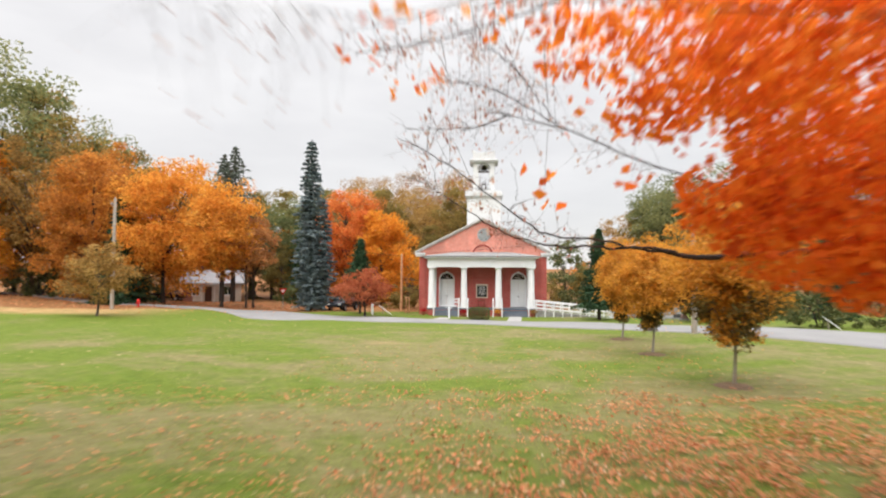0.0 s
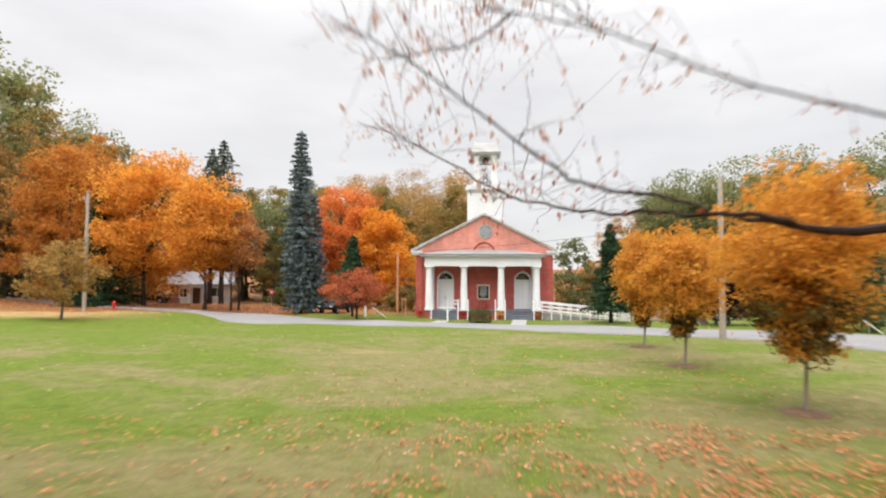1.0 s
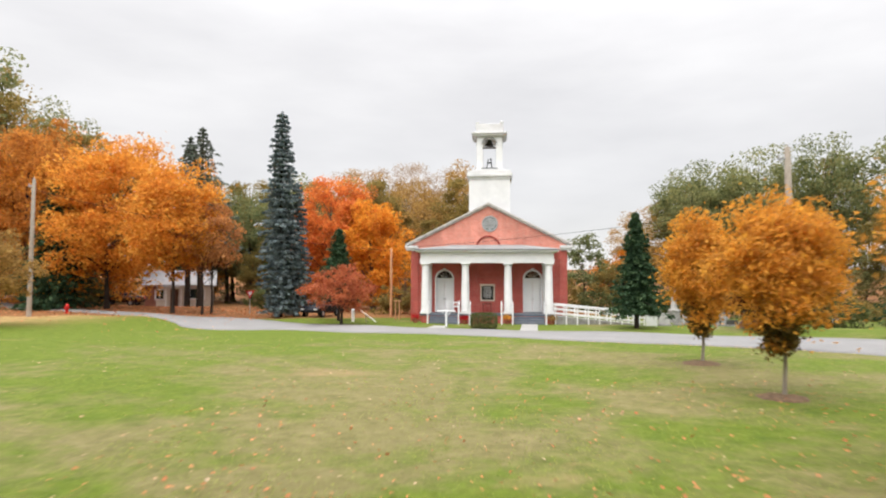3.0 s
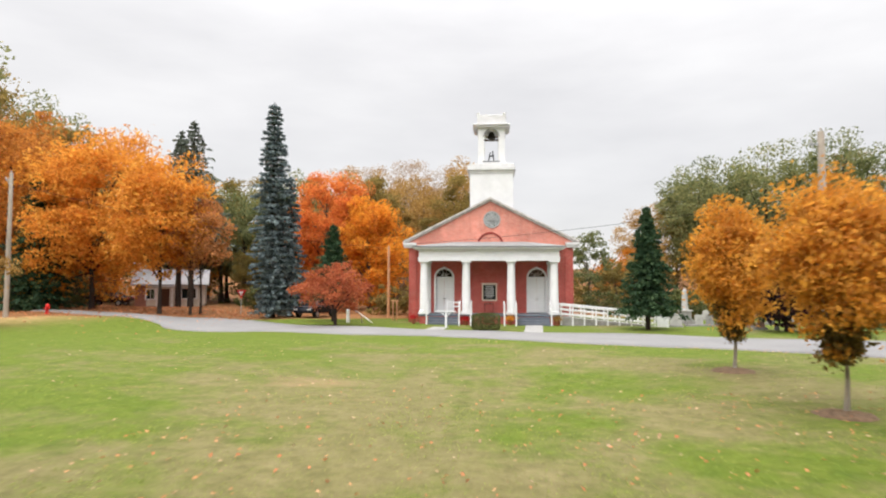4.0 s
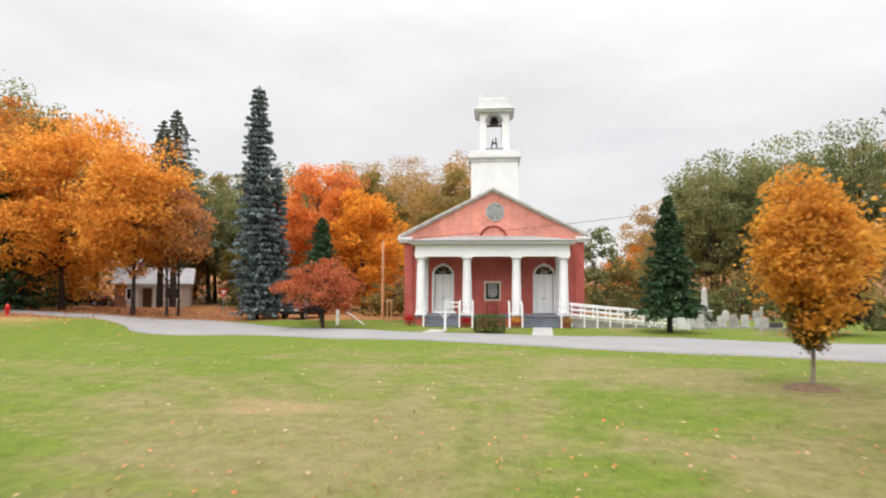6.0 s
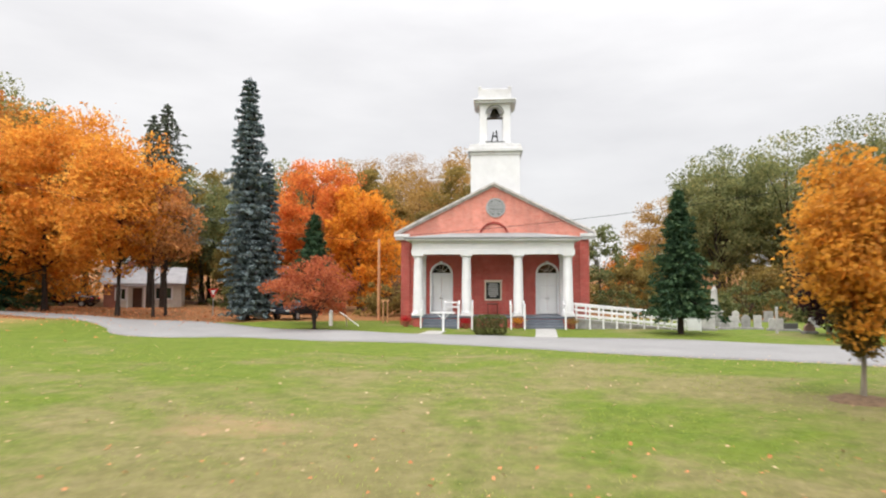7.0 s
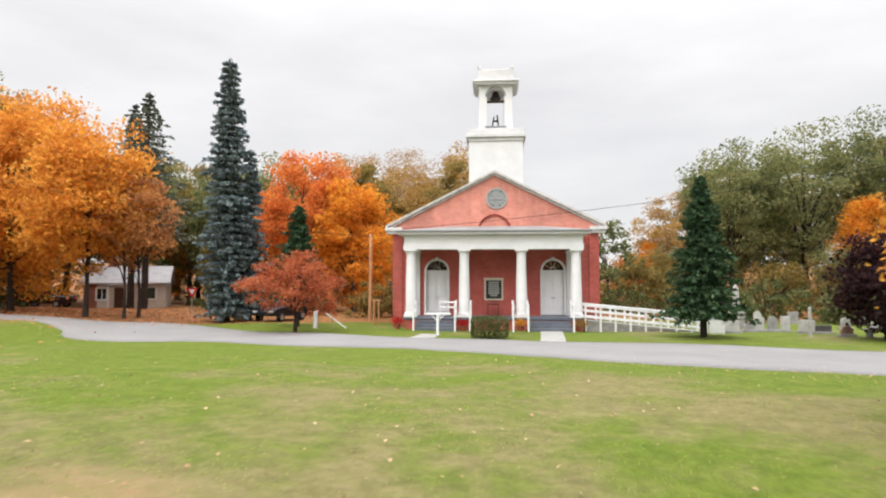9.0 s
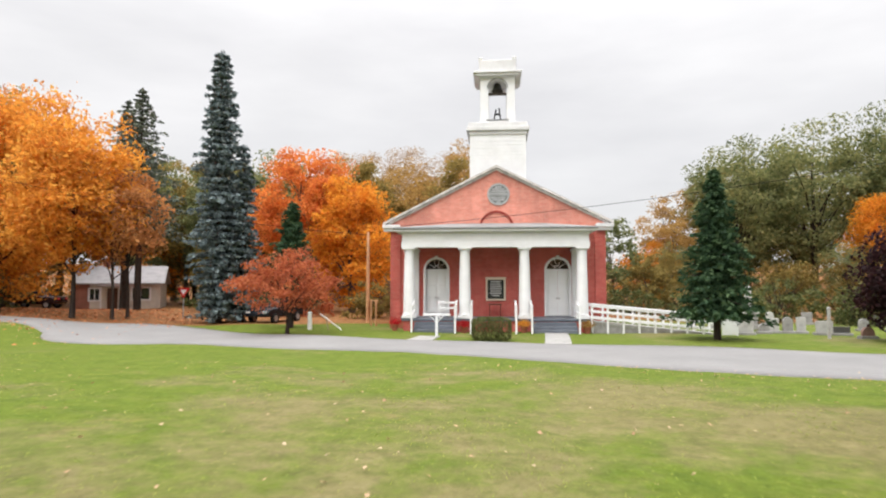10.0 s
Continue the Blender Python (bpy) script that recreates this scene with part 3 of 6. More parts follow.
        put("capital", Geo().lathe([(r1 + 0.02, 3.86), (r1 + 0.03, 3.9), (r1 + 0.005, 3.92), (r1 + 0.02, 3.98), (r1 + 0.09, 4.06)], x, 0.0, 0.0, 28), WHITE, col, smooth=True)
        put("abacus", Geo().box(x - 0.36, x + 0.36, -0.36, 0.36, 4.06, 4.16), WHITE, col, bevel=0.01)
    for s in (-1, 1):
        put("wall_pilaster", Geo().box(s * 4.62 - 0.3, s * 4.62 + 0.3, WALL_Y - 0.14, WALL_Y, FLOOR, 4.16).box(s * 4.62 - 0.36, s * 4.62 + 0.36, WALL_Y - 0.2, WALL_Y, 4.02, 4.16), WHITE_OLD, bevel=0.01)
    put("architrave", Geo().box(-5.02, 5.02, -0.34, 0.34, 4.16, 4.46).box(-5.02, -4.36, 0.34, WALL_Y, 4.16, 4.46).box(4.36, 5.02, 0.34, WALL_Y, 4.16, 4.46), WHITE, label="white painted entablature", bevel=0.01)
    put("frieze", Geo().box(-4.98, 4.98, -0.30, 0.30, 4.46, 4.93).box(-4.98, -4.4, 0.30, WALL_Y, 4.46, 4.93).box(4.4, 4.98, 0.30, WALL_Y, 4.46, 4.93), WHITE, bevel=0.01)
    put("bed_moulding", Geo().box(-5.12, 5.12, -0.44, WALL_Y, 4.93, 5.0), WHITE_OLD, bevel=0.015)
    put("cornice", Geo().box(-5.34, 5.34, -0.68, WALL_Y, 5.0, 5.1), WHITE, bevel=0.015)
    put("cornice_crown", Geo().box(-5.42, 5.42, -0.76, WALL_Y, 5.1, 5.2), TRIM_GREY, label="grey flashed cornice edge", bevel=0.03)
    put("porch_ceiling", Geo().box(-4.4, 4.4, 0.34, WALL_Y, 4.4, 4.46), painted("porch_ceiling_paint", (0.30, 0.28, 0.26), 0.7, 0.1))
    put("porch_roof", Geo().add([(-5.42, -0.76, 5.2), (5.42, -0.76, 5.2), (5.42, WALL_Y, 5.2), (-5.42, WALL_Y, 5.2), (-2.7, WALL_Y - 0.25, 5.62), (2.7, WALL_Y - 0.25, 5.62), (2.7, WALL_Y, 5.66), (-2.7, WALL_Y, 5.66)],
        [(0, 1, 5, 4), (4, 5, 6, 7), (1, 2, 6, 5), (3, 0, 4, 7), (2, 3, 7, 6), (0, 3, 2, 1)]), TRIM_GREY, label="low grey metal porch roof")
    # doors
    for dx in door_x:
        door = put("door", Geo().box(dx - rad, dx - 0.006, t0 + 0.14, t0 + 0.2, FLOOR, spring - 0.04).box(dx + 0.006, dx + rad, t0 + 0.14, t0 + 0.2, FLOOR, spring - 0.04), DOOR_WHITE, label="closed white double door", bevel=0.008)
        for s in (-1, 1):
            for z0, z1 in ((FLOOR + 0.2, FLOOR + 0.95), (FLOOR + 1.1, FLOOR + 1.75), (FLOOR + 1.87, FLOOR + 2.42)):
                c = dx + s * rad / 2
                put("panel", Geo().box(c - 0.2, c + 0.2, t0 + 0.115, t0 + 0.14, z0, z1), DOOR_WHITE, door, bevel=0.02)
            put("door_knob", Geo().lathe([(0.02, 0), (0.035, 0.02), (0.035, 0.05), (0.02, 0.07)], dx + s * 0.07, t0 + 0.1, FLOOR + 1.0, 10), BRONZE, door)
        frame = put("door_frame", Geo().box(dx - rad - 0.13, dx - rad, t0 - 0.06, t0 + 0.22, FLOOR, spring).box(dx + rad, dx + rad + 0.13, t0 - 0.06, t0 + 0.22, FLOOR, spring)
                    .strips(arc(dx, spring, rad, 180, 0, 18), arc(dx, spring, rad + 0.13, 180, 0, 18), t0 - 0.06, t0 + 0.22), WHITE, label="white arched door surround", bevel=0.006)
        put("transom", Geo().box(dx - rad, dx + rad, t0 + 0.08, t0 + 0.2, spring - 0.04, spring + 0.06), WHITE, frame)
        put("keystone", Geo().prism([(dx - 0.07, spring + rad + 0.02), (dx + 0.07, spring + rad + 0.02), (dx + 0.1, spring + rad + 0.2), (dx - 0.1, spring + rad + 0.2)], t0 - 0.09, t0 - 0.055), WHITE, frame)
        fan = put("fanlight", Geo().prism(arc(dx, spring + 0.06, rad - 0.03, 180, 0, 18), t0 + 0.16, t0 + 0.175), GLASS, label="dark semicircular fanlight glass")
        for a in (36, 72, 108, 144):
            c, s = math.cos(radians(a)), math.sin(radians(a))
            put("glazing_bar", Geo().tube([(dx + 0.16 * c, t0 + 0.15, spring + 0.06 + 0.16 * s), (dx + (rad - 0.03) * c, t0 + 0.15, spring + 0.06 + (rad - 0.03) * s)], 0.012, 4), WHITE, fan)
        put("glazing_bar", Geo().strips(arc(dx, spring + 0.06, 0.15, 180, 0, 10), arc(dx, spring + 0.06, 0.175, 180, 0, 10), t0 + 0.14, t0 + 0.158), WHITE, fan)
        put("threshold", Geo().box(dx - rad - 0.1, dx + rad + 0.1, t0 - 0.12, t0 + 0.2, FLOOR, FLOOR + 0.05), STEP_GREY, door, bevel=0.01)
    # bell tower
    tx, ty = CX + 0.1, 4.02
    w0, w1 = 1.62, 1.03
    put("tower_base", Geo().box(tx - w0, tx + w0, ty - w0, ty + w0, 7.2, 10.9), WHITE, label="white boarded tower base")
    for k in range(14):
        z = 7.9 + k * 0.2
        put("clapboard", Geo().add([(tx - w0 - 0.012, ty - w0 - 0.02, z), (tx + w0 + 0.012, ty - w0 - 0.02, z), (tx + w0 + 0.012, ty - w0 - 0.004, z + 0.205), (tx - w0 - 0.012, ty - w0 - 0.004, z + 0.205), (tx - w0 - 0.012, ty - w0 + 0.01, z), (tx + w0 + 0.012, ty - w0 + 0.01, z), (tx + w0 + 0.012, ty - w0 + 0.01, z + 0.205), (tx - w0 - 0.012, ty - w0 + 0.01, z + 0.205)],
            [(0, 1, 2, 3), (4, 7, 6, 5), (0, 4, 5, 1), (1, 5, 6, 2), (2, 6, 7, 3), (3, 7, 4, 0)]), WHITE)
    put("tower_cornice", Geo().box(tx - w0 - 0.07, tx + w0 + 0.07, ty - w0 - 0.07, ty + w0 + 0.07, 10.9, 11.12).box(tx - w0 - 0.2, tx + w0 + 0.2, ty - w0 - 0.2, ty + w0 + 0.2, 11.12, 11.36).box(tx - w0 - 0.1, tx + w0 + 0.1, ty - w0 - 0.1, ty + w0 + 0.1, 11.36, 11.62), WHITE_OLD, bevel=0.02)
    put("belfry_deck", Geo().box(tx - w1 - 0.18, tx + w1 + 0.18, ty - w1 - 0.18, ty + w1 + 0.18, 11.62, 11.8), WHITE_OLD, bevel=0.02)
    op = 0.54
    bz0, bz1, bsp = 11.8, 14.44, 13.86
    # four belfry walls, each with an arched opening
    for a in range(4):
        g = Geo()
        g.box(-w1, -op, -w1, -w1 + 0.16, bz0, bz1).box(op, w1 - 0.165, -w1, -w1 + 0.16, bz0, bz1)
        curve = arc(0, bsp, op, 180, 0, 12)
        for p, q in zip(curve, curve[1:]):
            g.prism([p, (p[0], bz1), (q[0], bz1), q], -w1, -w1 + 0.16)
        g.box(-op, op, -w1, -w1 + 0.16, bz0, bz0 + 0.14)
        c, s = (1, 0, -1, 0)[a], (0, 1, 0, -1)[a]
        g.v = [(tx + x * c - y * s, ty + x * s + y * c, z) for x, y, z in g.v]
        put("belfry_wall", g, WHITE, label="white belfry wall with arched opening")
        g = Geo().box(-op - 0.12, op + 0.12, -w1 - 0.06, -w1 - 0.004, bz0 + 0.08, bz0 + 0.16)
        g.v = [(tx + x * c - y * s, ty + x * s + y * c, z) for x, y, z in g.v]
        put("belfry_sill", g, TRIM_GREY)
        g = Geo().strips(arc(0, bsp, op + 0.005, 180, 0, 14), arc(0, bsp, op + 0.09, 180, 0, 14), -w1 - 0.04, -w1 - 0.004)
        g.v = [(tx + x * c - y * s, ty + x * s + y * c, z) for x, y, z in g.v]
        put("belfry_trim", g, TRIM_GREY)
    put("belfry_cornice", Geo().box(tx - w1 - 0.06, tx + w1 + 0.06, ty - w1 - 0.06, ty + w1 + 0.06, 14.44, 14.54).box(tx - w1 - 0.3, tx + w1 + 0.3, ty - w1 - 0.3, ty + w1 + 0.3, 14.54, 14.68).box(tx - w1 - 0.4, tx + w1 + 0.4, ty - w1 - 0.4, ty + w1 + 0.4, 14.68, 14.8), WHITE_OLD, bevel=0.025)
    put("belfry_parapet", Geo().box(tx - w1 - 0.08, tx + w1 + 0.08, ty - w1 - 0.08, ty + w1 + 0.08, 14.8, 15.55), WHITE_OLD, label="white parapet block on the belfry", bevel=0.03)
    for s in (-1, 1):
        for u in (-1, 1):
            put("corner_cap", Geo().box(tx + s * (w1 - 0.04) - 0.13, tx + s * (w1 - 0.04) + 0.13, ty + u * (w1 - 0.04) - 0.13, ty + u * (w1 - 0.04) + 0.13, 15.55, 15.72), WHITE_OLD, bevel=0.02)
    bell = put("bell", Geo().lathe([(0.02, 0.5), (0.12, 0.48), (0.19, 0.4), (0.24, 0.24), (0.3, 0.1), (0.38, 0.0), (0.35, 0.0), (0.25, 0.1), (0.04, 0.4)], tx, ty, 13.98, 20), BRONZE, label="dark bronze bell", smooth=True)
    put("yoke", Geo().box(tx - 0.85, tx + 0.85, ty - 0.07, ty + 0.07, 14.46, 14.58), DARK_IRON, bell)
    put("bell_frame", Geo().tube([(tx - 0.3, ty, 11.8), (tx - 0.08, ty, 12.85)], 0.045, 6).tube([(tx + 0.22, ty, 11.8), (tx + 0.1, ty, 12.95)], 0.045, 6).box(tx - 0.2, tx + 0.16, ty - 0.06, ty + 0.06, 12.5, 12.6), DARK_IRON, label="dark iron bell stand")
    put("cross_beam", Geo().box(tx - 0.86, tx + 0.86, ty - 0.08, ty + 0.08, 13.74, 13.87), BARK, label="grey timber beam under the bell")
    return church


build_church()


def build_notice_board():
    board = thing("notice_board", "cream-framed black notice board with rows of white lettering", "notice board", (CX - 0.06, WALL_Y, 1.25))
    w, h = 0.56, 1.28
    part("frame", Geo().box(-w, w, -0.1, -0.003, 0, 0.1).box(-w, w, -0.1, -0.003, h - 0.1, h).box(-w, -w + 0.1, -0.1, -0.003, 0.1, h - 0.1).box(w - 0.1, w, -0.1, -0.003, 0.1, h - 0.1), CREAM, board, bevel=0.012)
    part("cap", Geo().box(-w - 0.05, w + 0.05, -0.14, -0.003, h, h + 0.05), CREAM, board, bevel=0.01)
    part("panel", Geo().box(-w + 0.1, w - 0.1, -0.05, -0.004, 0.1, h - 0.1), BLACK, board)
    rng = random.Random(5)
    for k in range(7):
        half = 0.2 + 0.14 * rng.random()
        z = h - 0.24 - k * 0.13
        part("lettering_bar", Geo().box(-half, half, -0.056, -0.05, z, z + 0.05), WHITE_OLD, board)


build_notice_board()


def build_steps(name, x0, x1):
    steps = thing(name, "slate grey painted porch steps", "steps", ((x0 + x1) / 2, -0.35, GROUND_Z), group="porch steps")
    half, n = (x1 - x0) / 2, 4
    rise = (FLOOR - GROUND_Z) / n
    for k in range(n - 1):
        part("tread", Geo().box(-half, half, -0.3 * (n - 1 - k), -0.004, rise * k + (0.004 if k else -0.1), rise * (k + 1)), STEP_GREY, steps, bevel=0.015)


build_steps("porch_steps", -4.25, -2.1)
build_steps("porch_steps", 2.0, 4.25)


def build_handrail(x, group="porch handrails"):
    rail = thing("handrail", "white painted wooden stair handrail", "handrail", (x, -0.3, GROUND_Z), group=group)
    part("post", Geo().box(-0.05, 0.05, -1.13, -1.03, -0.05, 1.42), WHITE, rail, bevel=0.01)
    part("post", Geo().box(-0.05, 0.05, 0.0, 0.1, FLOOR - GROUND_Z, 1.62), WHITE, rail, bevel=0.01)
    part("post_cap", Geo().box(-0.07, 0.07, -1.15, -1.01, 1.42, 1.46), WHITE, rail, bevel=0.01)
    part("post_cap", Geo().box(-0.07, 0.07, -0.02, 0.12, 1.62, 1.66), WHITE, rail, bevel=0.01)
    for za, zb in ((1.3, 1.5), (0.85, 1.05)):
        part("rail", Geo().add([(-0.03, -1.03, za), (0.03, -1.03, za), (0.03, 0.0, zb), (-0.03, 0.0, zb), (-0.03, -1.03, za + 0.09), (0.03, -1.03, za + 0.09), (0.03, 0.0, zb + 0.09), (-0.03, 0.0, zb + 0.09)],
             [(3, 2, 1, 0), (4, 5, 6, 7), (0, 1, 5, 4), (1, 2, 6, 5), (2, 3, 7, 6), (3, 0, 4, 7)]), WHITE, rail)


for hx in (-2.04, -1.22, 1.1, 1.9, -4.3, 4.3):
    build_handrail(hx)


def build_porch_rail():
    rail = thing("porch_rail", "short white porch guard rail", "railing", (-2.55, -0.22, FLOOR))
    part("post", Geo().box(-0.45, -0.37, -0.04, 0.04, 0, 0.92), WHITE, rail, bevel=0.008)
    for z in (0.5, 0.78):
        part("rail", Geo().box(-0.37, 0.44, -0.03, 0.03, z, z + 0.1), WHITE, rail, bevel=0.008)


build_porch_rail()


def build_ramp():
    x0, x1 = 5.03, 11.4
    y0, y1 = -0.6, 0.9
    ramp = thing("wheelchair_ramp", "long sloping wheelchair ramp with white board railings", "ramp", (x0, y0, GROUND_Z))
    length = x1 - x0
    h0 = FLOOR - GROUND_Z - 0.1
    h1 = on(x1, y0) - GROUND_Z + 0.05

    def deck(x):
        return h0 + (h1 - h0) * x / length

    part("deck", Geo().prism([(0, h0 - 0.14), (0, h0), (length, h1), (length, h1 - 0.14)], 0.0, y1 - y0), CONCRETE, ramp, "grey ramp deck", bevel=0.01)
    part("skirt", Geo().prism([(0, -0.15), (0, h0 - 0.15), (length, h1 - 0.15), (length, -0.5)], 0.03, 0.07), STONE, ramp, "weathered grey skirt board")
    for side in (0.0, y1 - y0):
        for k in range(9):
            x = length * k / 8
            part("post", Geo().box(x - 0.05, x + 0.05, side - 0.06, side + 0.04, deck(x) - 0.6, deck(x) + 0.87), WHITE, ramp, bevel=0.01)
        for up in (0.14, 0.46, 0.75):
            part("rail", Geo().prism([(-0.05, h0 + up), (-0.05, h0 + up + 0.1), (length + 0.05, h1 + up + 0.1), (length + 0.05, h1 + up)], side - 0.1, side - 0.062), WHITE, ramp, bevel=0.008)
        part("top_rail", Geo().prism([(-0.05, h0 + 0.87), (-0.05, h0 + 0.92), (length + 0.05, h1 + 0.92), (length + 0.05, h1 + 0.87)], side - 0.12, side + 0.06), WHITE, ramp, bevel=0.01)
    part("end_panel", Geo().box(length + 0.1, length + 0.8, -0.08, -0.04, h1 - 0.05, h1 + 0.8), WHITE, ramp, "white end panel of the ramp", bevel=0.01)
    part("end_post", Geo().box(length + 0.8, length + 0.9, -0.1, 0.0, h1 - 0.3, h1 + 0.86), WHITE, ramp, bevel=0.01)


build_ramp()


def build_walk(name, pts, label):
    g = Geo()
    v = []
    for x, y in pts:
        v.append((x, y, on(x, y) + 0.03))
    n = len(v)
    g.add(v + [(x, y, z - 0.14) for x, y, z in v], [tuple(range(n))] + [(k, k + n, (k + 1) % n + n, (k + 1) % n) for k in range(n)])
    single(name, g, CONCRETE, label, "path", kind="structure")


build_walk("pavement", [(2.55, -1.3), (3.7, -1.3), (3.5, -4.0), (3.3, -6.3), (2.15, -6.15), (2.35, -4.0)], "pale concrete path from the road to the church steps")
build_walk("pavement", [(-3.6, -3.6), (-2.6, -3.6), (-2.7, -4.6), (-2.8, -5.5), (-4.0, -5.5), (-3.8, -4.6)], "worn concrete slab in the grass before the porch")

# ---- trees ----


def leaves(centres, size, rng, aspect=0.62, lift=0.35, axis=None, fold=0.18, vary=0.45):
    """Folded diamond leaves at the given places: arrays of vertices and quads."""
    n = len(centres)
    nor = rng.normal(size=(n, 3)) + np.array([0, 0, lift])
    nor /= np.linalg.norm(nor, axis=1, keepdims=True)
    u = rng.normal(size=(n, 3)) if axis is None else axis + rng.normal(size=(n, 3)) * 0.35
    u -= nor * np.sum(u * nor, axis=1, keepdims=True)
    u /= np.linalg.norm(u, axis=1, keepdims=True) + 1e-9
    w = np.cross(nor, u)
    s = (size * (1 - vary + 2 * vary * rng.random(n)))[:, None] * 0.5
    side = nor * s * fold * 2
    v = np.stack([centres - u * s, centres + w * s * aspect + side, centres + u * s, centres - w * s * aspect + side], 1).reshape(-1, 3)
    return v, np.arange(4 * n).reshape(n, 4)


def crown_points(rng, rx, ry, z0, z1, clumps, each, spread, egg=0.0, hollow=0.45, lumpy=0.3):
    """Clumps of leaf places that fill the outer part of an uneven crown."""
    d = rng.normal(size=(clumps, 3))
    d /= np.linalg.norm(d, axis=1, keepdims=True)
    r = (hollow + (1 - hollow) * rng.random(clumps) ** 0.6)
    lump = np.array([noise.noise((p[0] * 1.7 + 9, p[1] * 1.7, p[2] * 1.7 + rx)) for p in d])
    r = r * (1.0 + lumpy * lump)
    c = d * r[:, None]
    # broad below the middle for egg > 0, broad above it for egg < 0
    k = 1.0 - egg * c[:, 2]
    c = np.stack([c[:, 0] * rx * k, c[:, 1] * ry * k, (z0 + z1) / 2 + c[:, 2] * (z1 - z0) / 2], 1)
    size = spread * (0.6 + 0.8 * rng.random(clumps))
    off = rng.normal(size=(clumps, each, 3))
    off *= (rng.random((clumps, each)) ** 0.45 / np.linalg.norm(off, axis=2))[:, :, None] * np.array([1.0, 1.0, 0.66])
    return c, (c[:, None] + off * size[:, None, None] * 0.8).reshape(-1, 3)


def trunk_at(h, r, lean, z):
    u = (z + 0.25) / (h + 0.25)
    return Vector((lean * (math.sin(u * 2.6 + r * 9) - math.sin(r * 9)), lean * 0.7 * (math.cos(u * 2.1 + h) - math.cos(h)), z))


def trunk_geo(h, r, lean=0.25, sides=9):
    g = Geo()
    pts, rad = [], []
    for k in range(10):
        u = k / 9
        pts.append(trunk_at(h, r, lean, -0.25 + (h + 0.25) * u))
        rad.append(r * (1.45 if k == 0 else 1.1 if k == 1 else 1.0) * (1 - 0.86 * u ** 1.1))
    g.tube(pts, rad, sides)
    return g


def limb_geos(rng, h, r, clump_centres, limbs, lean=0.25):
    out = []
    for k in rng.choice(len(clump_centres), min(limbs, len(clump_centres)), replace=False):
        end = Vector(clump_centres[k])
        z = min(max(0.25 * h, end.z * (0.35 + 0.35 * rng.random())), 0.85 * h)
        start = trunk_at(h, r, lean, z)
        mid = start.lerp(end, 0.5) + Vector((0, 0, 0.08 * (end - start).length)) + Vector(rng.normal(size=3)) * 0.06 * (end - start).length
        r0 = r * 0.42 * (1 - 0.6 * z / h)
        out.append(Geo().tube([start, start.lerp(mid, 0.55), mid, mid.lerp(end, 0.6), end], [r0, r0 * 0.8, r0 * 0.6, r0 * 0.38, r0 * 0.12], 5))
    return out


def broadleaf(name, at, h, rx, ry, z0, clumps, each, spread, leaf, material, label, seed, trunk_r=0.2, bark=None, limbs=14, egg=0.15, hollow=0.45, lumpy=0.3, lift=0.35, group="", scatter=0):
    rng = np.random.default_rng(seed)
    tree = thing(name, label, "tree", (at[0], at[1], on(*at)), group=group)
    c, p = crown_points(rng, rx, ry, z0, h, clumps, each, spread, egg, hollow, lumpy)
    if scatter:
        _, q = crown_points(rng, rx * 1.04, ry * 1.04, z0, h * 1.01, scatter, 3, spread * 1.6, egg, 0.85, lumpy)
        p = np.concatenate([p, q])
    p[:, 2] = np.maximum(p[:, 2], 0.15 + 0.6 * z0)
    part("trunk", trunk_geo(h * 0.8, trunk_r), bark or BARK, tree, smooth=True)
    for g in limb_geos(rng, h * 0.8, trunk_r, c, limbs):
        part("limb", g, bark or BARK, tree, smooth=True)
    v, f = leaves(p, leaf, rng, lift=lift)
    crown = new("crown", array_mesh("crown", v, f, material))
    crown.parent = tree
    return tree


